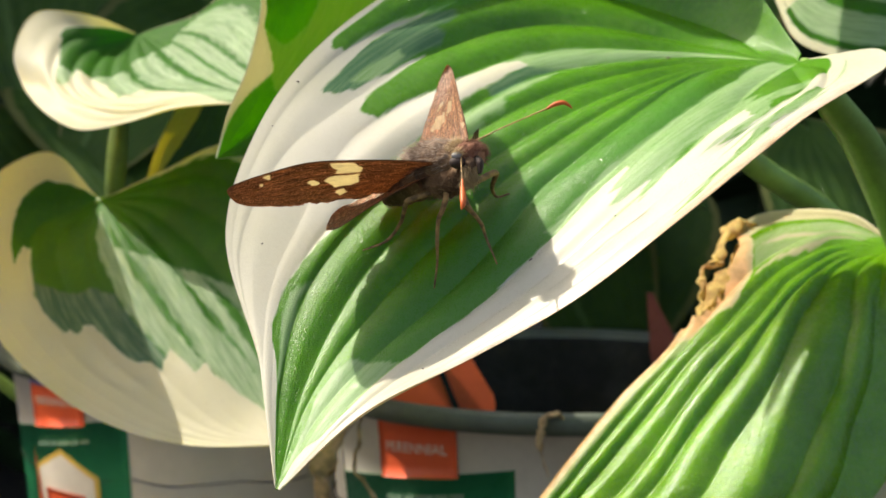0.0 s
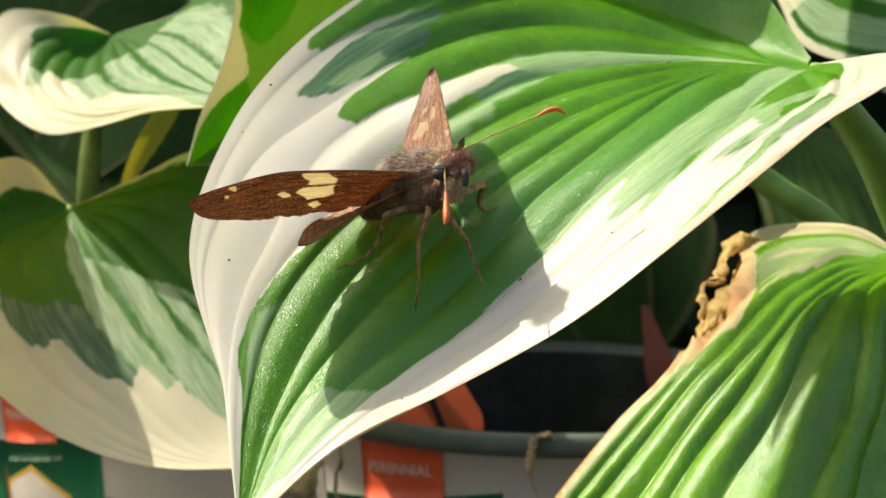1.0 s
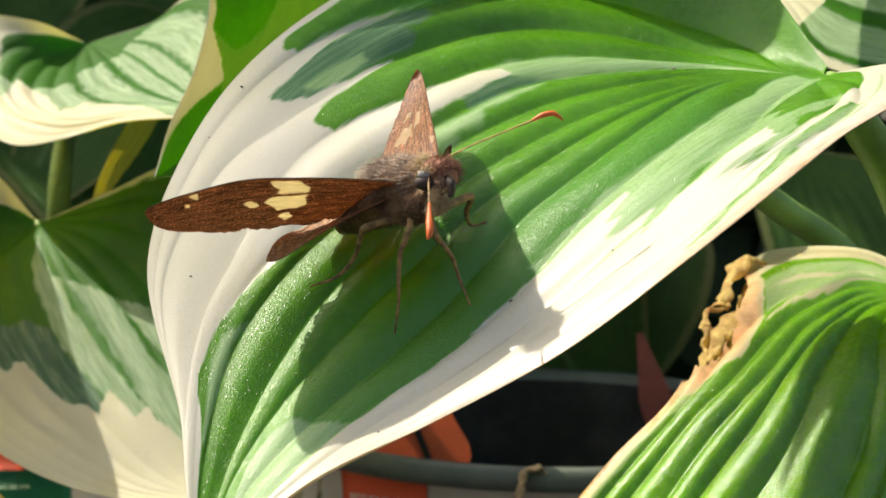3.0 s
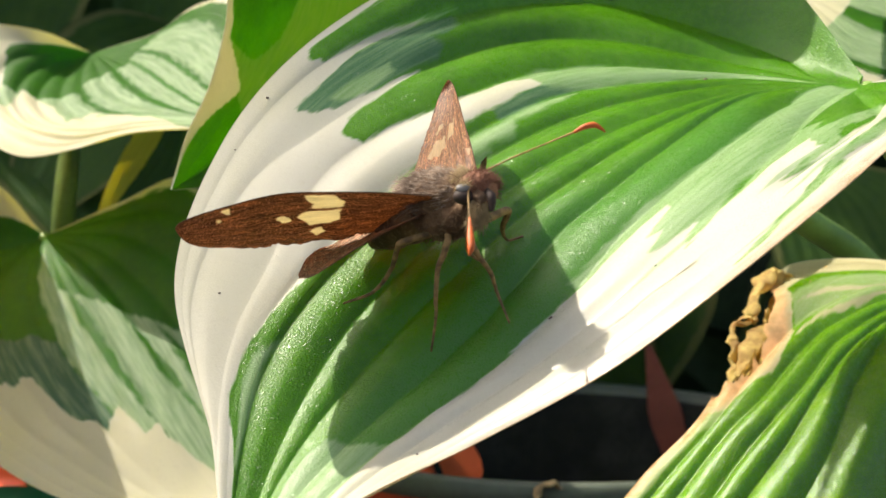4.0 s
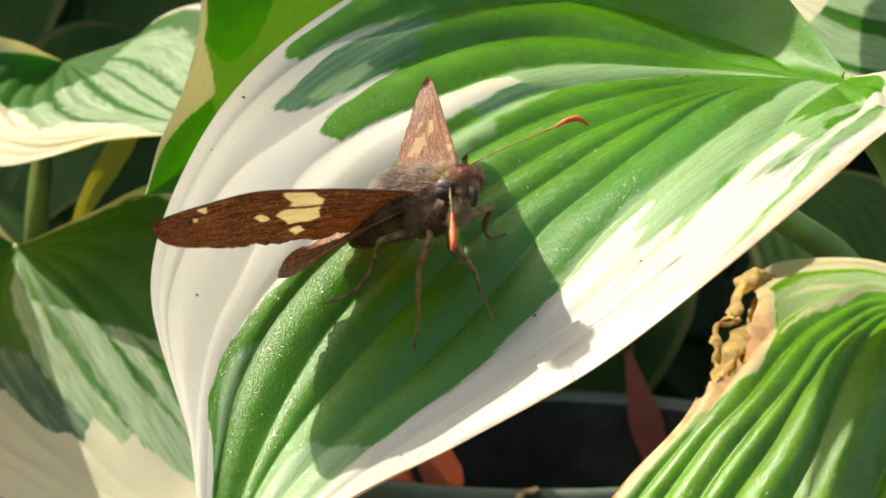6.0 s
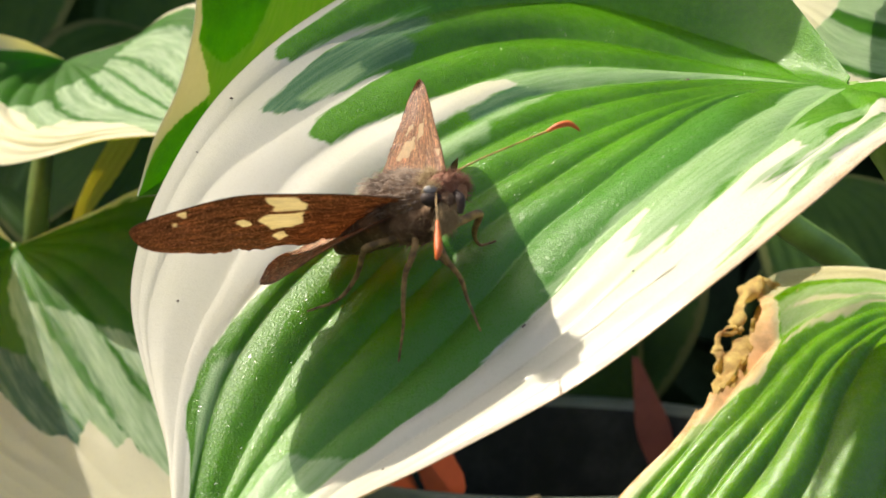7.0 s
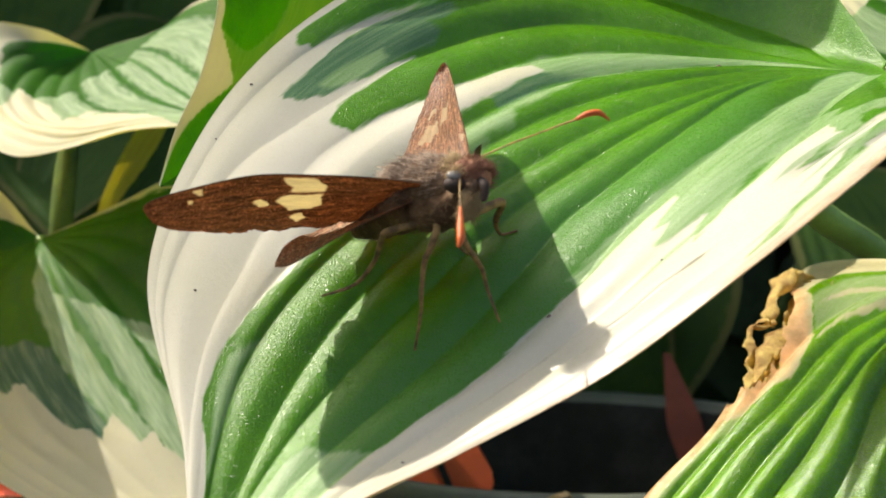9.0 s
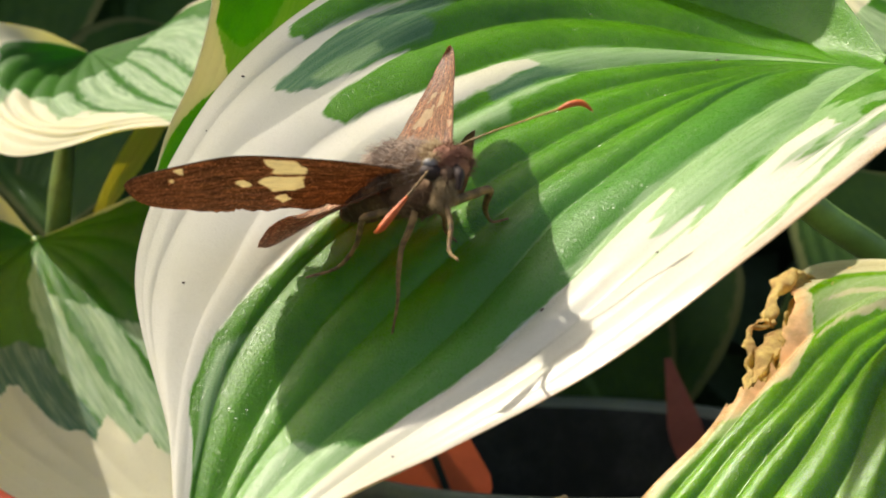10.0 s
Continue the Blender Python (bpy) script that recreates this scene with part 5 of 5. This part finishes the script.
HIND_TRAIL = [(0.4, 13.6, 0.8), (-5.0, 14.5, -0.2), (-8.8, 13.5, -1.5), (-12.6, 9.5, -4.0), (-15.5, 5.0, -5.7), (-16.7, 2.0, -8.4)]
FARHIND_LEAD = [(3.6, 0.0, 3.2), (4.0, 4.5, 4.4), (4.3, 8.5, 5.5), (5.0, 11.0, 6.4)]
FARHIND_TRAIL = [(-1.0, 7.0, -1.6), (1.5, 10.5, -2.8), (4.2, 12.0, -0.4), (5.0, 11.0, 6.4)]
FORE_SPOTS = [[(0.425, 0.05), (0.327, 0.05), (0.30, 0.14), (0.305, 0.245), (0.42, 0.258), (0.40, 0.19)], [(0.43, 0.305), (0.312, 0.275), (0.33, 0.49), (0.381, 0.53), (0.43, 0.575), (0.465, 0.385)],
    [(0.447, 0.69), (0.40, 0.64), (0.388, 0.745), (0.427, 0.85)], [(0.53, 0.365), (0.50, 0.335), (0.487, 0.425), (0.518, 0.475)], [(0.675, 0.05), (0.636, 0.05), (0.65, 0.14)], [(0.702, 0.19), (0.686, 0.19), (0.686, 0.26), (0.702, 0.26)]]
FAR_SPOTS = [[(0.25, 0.82), (0.38, 0.77), (0.40, 0.52), (0.30, 0.50), (0.245, 0.62)], [(0.40, 0.49), (0.48, 0.43), (0.50, 0.25), (0.39, 0.33), (0.335, 0.44)], [(0.19, 0.11), (0.19, 0.02), (0.13, 0.08)],
    [(0.47, 0.80), (0.43, 0.72), (0.52, 0.62), (0.54, 0.66)]]
part("forewing", wing_mesh(FORE_LEAD, FORE_TRAIL, M_WING, FORE_SPOTS, 0.6, 0.045, 0.16, seed=1), skipper, "brown forewing lit through, with golden patches")
part("forewing", wing_mesh(FAR_LEAD, FAR_TRAIL, M_WING_TOP, FAR_SPOTS, -0.5, pleats=0.30, seed=2), skipper, "raised coppery forewing with pale gold patches")
part("hindwing", wing_mesh(HIND_LEAD, HIND_TRAIL, M_HIND, (), 0.4, 0.05, 0.16, 70, 36, seed=3), skipper, "brown hindwing, lit tone put into its colour")
part("hindwing", wing_mesh(FARHIND_LEAD, FARHIND_TRAIL, M_WING, (), 0.2, 0.03, 0.1, 30, 20, seed=4), skipper)


def rough_body(name, points, radii, mat, label="", seed=0, bumps=0.10, sides=28, steps=40, squash=1.0):
    me = tube_mesh(name, mm(points), [r * MM for r in radii], mat, sides, squash, steps)
    for q in me.vertices:
        q.co += noise.noise_vector(q.co * 900 + Vector((seed, 2, 1))) * bumps * MM
    return part(name, me, skipper, label)


def hair_tuft(name, spine, radii, length, lean, count, mat, label, seed, top=None, thin=0.035):
    """Fine hairs standing off a body line and leaning along it."""
    rng = np.random.RandomState(seed)
    V, F = [], []
    pts = np.array(spine, float)
    for k in range(count):
        t = rng.uniform(0.02, 0.98)
        c = curve(pts, np.array([t]))[0]
        d = curve(pts, np.array([min(1, t + 0.02)]))[0] - curve(pts, np.array([max(0, t - 0.02)]))[0]
        d /= np.linalg.norm(d)
        r = np.interp(t, np.linspace(0, 1, len(radii)), radii)
        w = rng.normal(size=3)
        w -= d * (w @ d)
        w /= np.linalg.norm(w)
        if top is not None and w @ np.array(top) < rng.uniform(-0.5, 0.2):
            w = w - 2 * (w @ np.array(top)) * np.array(top)
            w -= d * (w @ d)
            w /= np.linalg.norm(w)
        p = c + w * r * 0.92
        way = w * rng.uniform(0.25, 0.7) + d * lean + rng.normal(size=3) * 0.18
        way /= np.linalg.norm(way)
        ln = length * rng.uniform(0.5, 1.2)
        side = np.cross(way, rng.normal(size=3))
        side /= np.linalg.norm(side)
        s2 = np.cross(way, side)
        q = len(V)
        bend = p + way * ln * 0.55 + d * lean * 0.05
        tip = p + way * ln + d * lean * ln * 0.25
        for o in (side, -0.5 * side + 0.87 * s2, -0.5 * side - 0.87 * s2):
            V.append(p + o * thin)
        for o in (side, -0.5 * side + 0.87 * s2, -0.5 * side - 0.87 * s2):
            V.append(bend + o * thin * 0.7)
        V.append(tip)
        for i in range(3):
            j = (i + 1) % 3
            F += [(q + i, q + j, q + 3 + j, q + 3 + i), (q + 3 + i, q + 3 + j, q + 6)]
    return part(name, mesh_of(name, np.array(V) * MM, F, mat), skipper, label)


THORAX = [(3.0, -2.2, 1.6), (1.6, -0.9, 1.4), (-0.8, 1.2, 1.0), (-2.6, 2.8, 0.5), (-4.2, 4.2, 0.0)]
rough_body("thorax", THORAX, (1.3, 2.5, 3.0, 2.8, 1.7), M_FUR, "furry grey-brown back", 1, 0.22)
rough_body("breast", [(3.2, -2.6, -0.2), (1.5, -0.8, -1.3), (-0.8, 1.4, -1.7), (-2.6, 3.0, -1.8)], (1.5, 2.35, 2.35, 1.5), M_BELLY, "dark furry breast", 2, 0.2)
rough_body("abdomen", [(-1.9, 2.0, -0.9), (-4.0, 4.3, -1.9), (-6.4, 6.6, -3.2), (-8.6, 8.4, -4.3)], (2.7, 2.6, 1.9, 0.7), M_BELLY, "dark tapering abdomen", 3, 0.14)
HEAD = [(2.4, -1.9, 1.7), (3.4, -2.7, 1.7), (4.4, -3.5, 1.5), (5.1, -4.1, 1.2)]
head = rough_body("head", HEAD, (1.4, 2.1, 2.1, 1.2), M_FACE, "brown furry head", 4, 0.16)


def ball(name, at, size, mat, label, squash=(1, 1, 1)):
    bm = bmesh.new()
    bmesh.ops.create_uvsphere(bm, u_segments=28, v_segments=18, radius=1.0)
    bmesh.ops.transform(bm, matrix=Matrix.Translation(Vector(at) * MM) @ Matrix.Diagonal((*[size * q * MM for q in squash], 1)), verts=bm.verts)
    return bm_part(name, bm, mat, skipper, label)


ball("eye", (2.4, -4.35, 0.85), 1.3, M_EYE, "large dark glossy eye", (1.08, 0.72, 0.74))
# reflection on the eye, modelled as a pale grey cap
M_EYE_SHINE = plain("eye_shine_grey", (0.34, 0.32, 0.29), 0.5, 0.15, 900, 0.1, 0.0001)
ball("eye_patch", (2.1, -4.75, 1.72), 0.8, M_EYE_SHINE, "pale grey reflection, shaped as a cap on the eye", (1.0, 0.5, 0.60))
ball("eye", (5.35, -0.8, 1.8), 0.95, M_EYE, "large dark glossy eye", (0.7, 1.0, 1.0))
rough_body("palp", [(4.6, -4.6, 1.5), (5.2, -5.5, 0.7), (5.2, -5.6, -0.8)], (0.40, 0.55, 0.30), M_EYE, "black blunt mouth feeler", 5, 0.08, 14, 16)
rough_body("palp", [(3.5, -4.2, 1.5), (4.0, -5.0, 0.6), (4.0, -5.1, -0.2)], (0.7, 0.75, 0.3), M_FUR, "brown blunt mouth feeler", 6, 0.08, 14, 16)
hair_tuft("back_hair", THORAX, (1.2, 2.6, 3.1, 2.9, 1.9), 1.9, 1.0, 1900, M_HAIR, "long grey-tan back hairs", 11, (-0.35, 0.1, 0.93), 0.042)
hair_tuft("head_hair", HEAD, (1.4, 2.1, 2.1, 1.2), 1.0, 0.3, 900, M_FACE, "brown head hairs", 16, (0.1, -0.1, 0.97), 0.03)
hair_tuft("lash_hair", [(1.2, -4.0, 1.3), (2.2, -4.6, 2.0), (3.2, -4.7, 1.9)], (0.3, 0.4, 0.3), 0.9, 0.5, 160, M_TAN, "tan hairs over the eye", 17, (-0.2, -0.4, 0.9), 0.035)
hair_tuft("collar_hair", [(1.8, -1.4, 2.4), (2.8, -2.2, 2.4), (3.8, -2.6, 2.8)], (1.4, 1.4, 0.9), 1.1, -0.4, 420, M_TAN, "tan hairs behind the head", 12, (-0.2, -0.2, 0.95))
hair_tuft("throat_hair", [(3.6, -4.2, 0.6), (3.8, -4.7, -0.8), (3.5, -4.5, -2.2)], (0.8, 0.95, 0.6), 1.3, 0.9, 700, M_TAN, "pale tan throat hairs", 13, None, 0.03)
hair_tuft("breast_hair", [(3.2, -2.6, -0.2), (1.5, -0.8, -1.3), (-0.8, 1.4, -1.7), (-2.6, 3.0, -1.8)], (1.5, 2.35, 2.35, 1.5), 1.2, 0.6, 900, M_BELLY, "dark breast hairs", 14, None, 0.03)
hair_tuft("belly_hair", [(-1.9, 2.0, -0.9), (-4.0, 4.3, -1.9), (-6.4, 6.6, -3.2), (-8.6, 8.4, -4.3)], (2.2, 2.3, 1.9, 0.7), 0.7, 1.0, 500, M_BELLY, "short abdomen hairs", 15, None, 0.03)


def limb(name, points, radii, mat, label, sides=10, steps=40):
    """A leg or feeler that swings about its first point (mm)."""
    at = points[0]
    me = tube_mesh(name, [tuple((np.array(p) - at) * MM) for p in points], [r * MM for r in radii], mat, sides, 1.0, steps)
    for q in me.vertices:
        q.co += noise.noise_vector(q.co * 2500) * 0.035 * MM
    ob = part(name, me, skipper, label)
    ob.matrix_basis = pose(*(c * MM for c in at))
    return ob


LEG = (0.42, 0.40, 0.34, 0.27, 0.20, 0.12)
limb("leg", [(0.0, 1.0, -2.8), (-4.4, -1.0, -4.1), (-5.2, 0.0, -5.0), (-6.0, 2.5, -7.3), (-8.1, 4.2, -9.9), (-11.6, 4.8, -11.3)], LEG, M_LEG, "thin brown hind leg")
limb("leg", [(0.3, 0.0, -2.2), (0.5, -2.0, -3.8), (0.0, -2.0, -5.6), (-0.6, -1.4, -7.2), (-0.8, -0.6, -10.4), (-0.8, 0.4, -12.6), (-1.3, 1.6, -16.5)], LEG, M_LEG, "thin brown middle leg")
fore_leg = limb("leg", [(2.4, -1.0, -1.9), (3.2, -3.0, -4.4), (3.8, -2.5, -5.5), (5.3, -0.9, -7.5), (6.1, 0.8, -9.8), (7.5, 0.2, -13.1)], LEG, M_LEG, "thin brown front leg")
limb("leg", [(3.2, 1.0, -2.4), (5.5, 4.2, -1.1), (7.4, 6.2, -0.3), (6.9, 8.6, -2.0), (7.0, 10.4, -3.0), (7.7, 11.2, -3.7), (9.4, 11.2, -3.2)], (0.5, 0.5, 0.42, 0.28, 0.18, 0.12), M_LEG, "thin brown far leg")
limb("leg", [(-0.5, 3.0, -2.2), (2.5, 6.0, -3.2), (2.8, 8.2, -5.0), (4.0, 9.6, -6.2)], LEG, M_LEG, "thin brown far leg")
near_feeler = limb("antenna", [(2.7, -4.6, 1.9), (2.7, -6.0, 0.4), (2.8, -7.2, -0.8), (2.85, -8.1, -1.7)], (0.13, 0.12, 0.12, 0.15), M_LEG, "thin yellow-brown antenna", 8)
club = part("club", tube_mesh("club", mm([(0.15, -3.4, -3.5), (0.2, -4.3, -4.6), (0.25, -5.3, -5.7), (0.3, -6.0, -6.7), (0.1, -6.3, -7.5)]), [r * MM for r in (0.15, 0.30, 0.44, 0.42, 0.12)], M_CLUB, 10), near_feeler, "orange club")
far_feeler = limb("antenna", [(4.2, -2.5, 3.6), (7.4, -2.5, 5.2), (11.5, -2.0, 7.0), (14.4, -2.0, 8.2)], (0.11, 0.09, 0.09, 0.12), M_FEELER, "thin yellow-brown antenna", 8)
part("club", tube_mesh("club", mm([(10.1, 0.5, 4.55), (11.2, 0.5, 5.15), (12.3, 0.5, 5.4), (13.1, 0.5, 5.05), (13.6, 0.5, 4.6)]), [r * MM for r in (0.16, 0.32, 0.34, 0.2, 0.07)], M_CLUB, 10), far_feeler, "orange hooked club")


def motions():
    """The skipper stands still, then shuffles round, swings a feeler and lifts a front leg."""
    def shifted(dx, dy, dz, rx, ry, rz):
        return Matrix.Translation((dx * MM, dy * MM, dz * MM)) @ REST @ pose(0, 0, 0, rx, ry, rz)

    walk(skipper, [(0.0, REST), (7.5, REST), (8.0, shifted(0, 0, 0, 0, 0.6, 0.6)), (8.5, shifted(0, 0, 0, 0.1, 1.0, 0.5)), (9.0, shifted(0, 0, 0.15, 0.2, 1.9, 1.2)),
                   (9.6, shifted(0, 0, 0.2, 0.3, 1.9, 1.0)), (9.8, shifted(-0.3, 0.3, 0.3, 0.8, 2.6, -0.6)), (10.0, shifted(-1.2, 1.6, 0.6, 2.0, 4.0, -4.0))])
    a = near_feeler.matrix_basis.copy()
    walk(near_feeler, [(0.0, a), (9.4, a), (9.6, a @ pose(0, 0, 0, 3, 5, 0)), (9.8, a @ pose(0, 0, 0, 12, 20, 0)), (10.0, a @ pose(0, 0, 0, 20, 35, 0))])
    b = fore_leg.matrix_basis.copy()
    walk(fore_leg, [(0.0, b), (9.7, b), (9.85, b @ pose(0, 0, 0, -25, 8, 0)), (10.0, b @ pose(0, 0, 0, -72, 14, 0))])


motions()
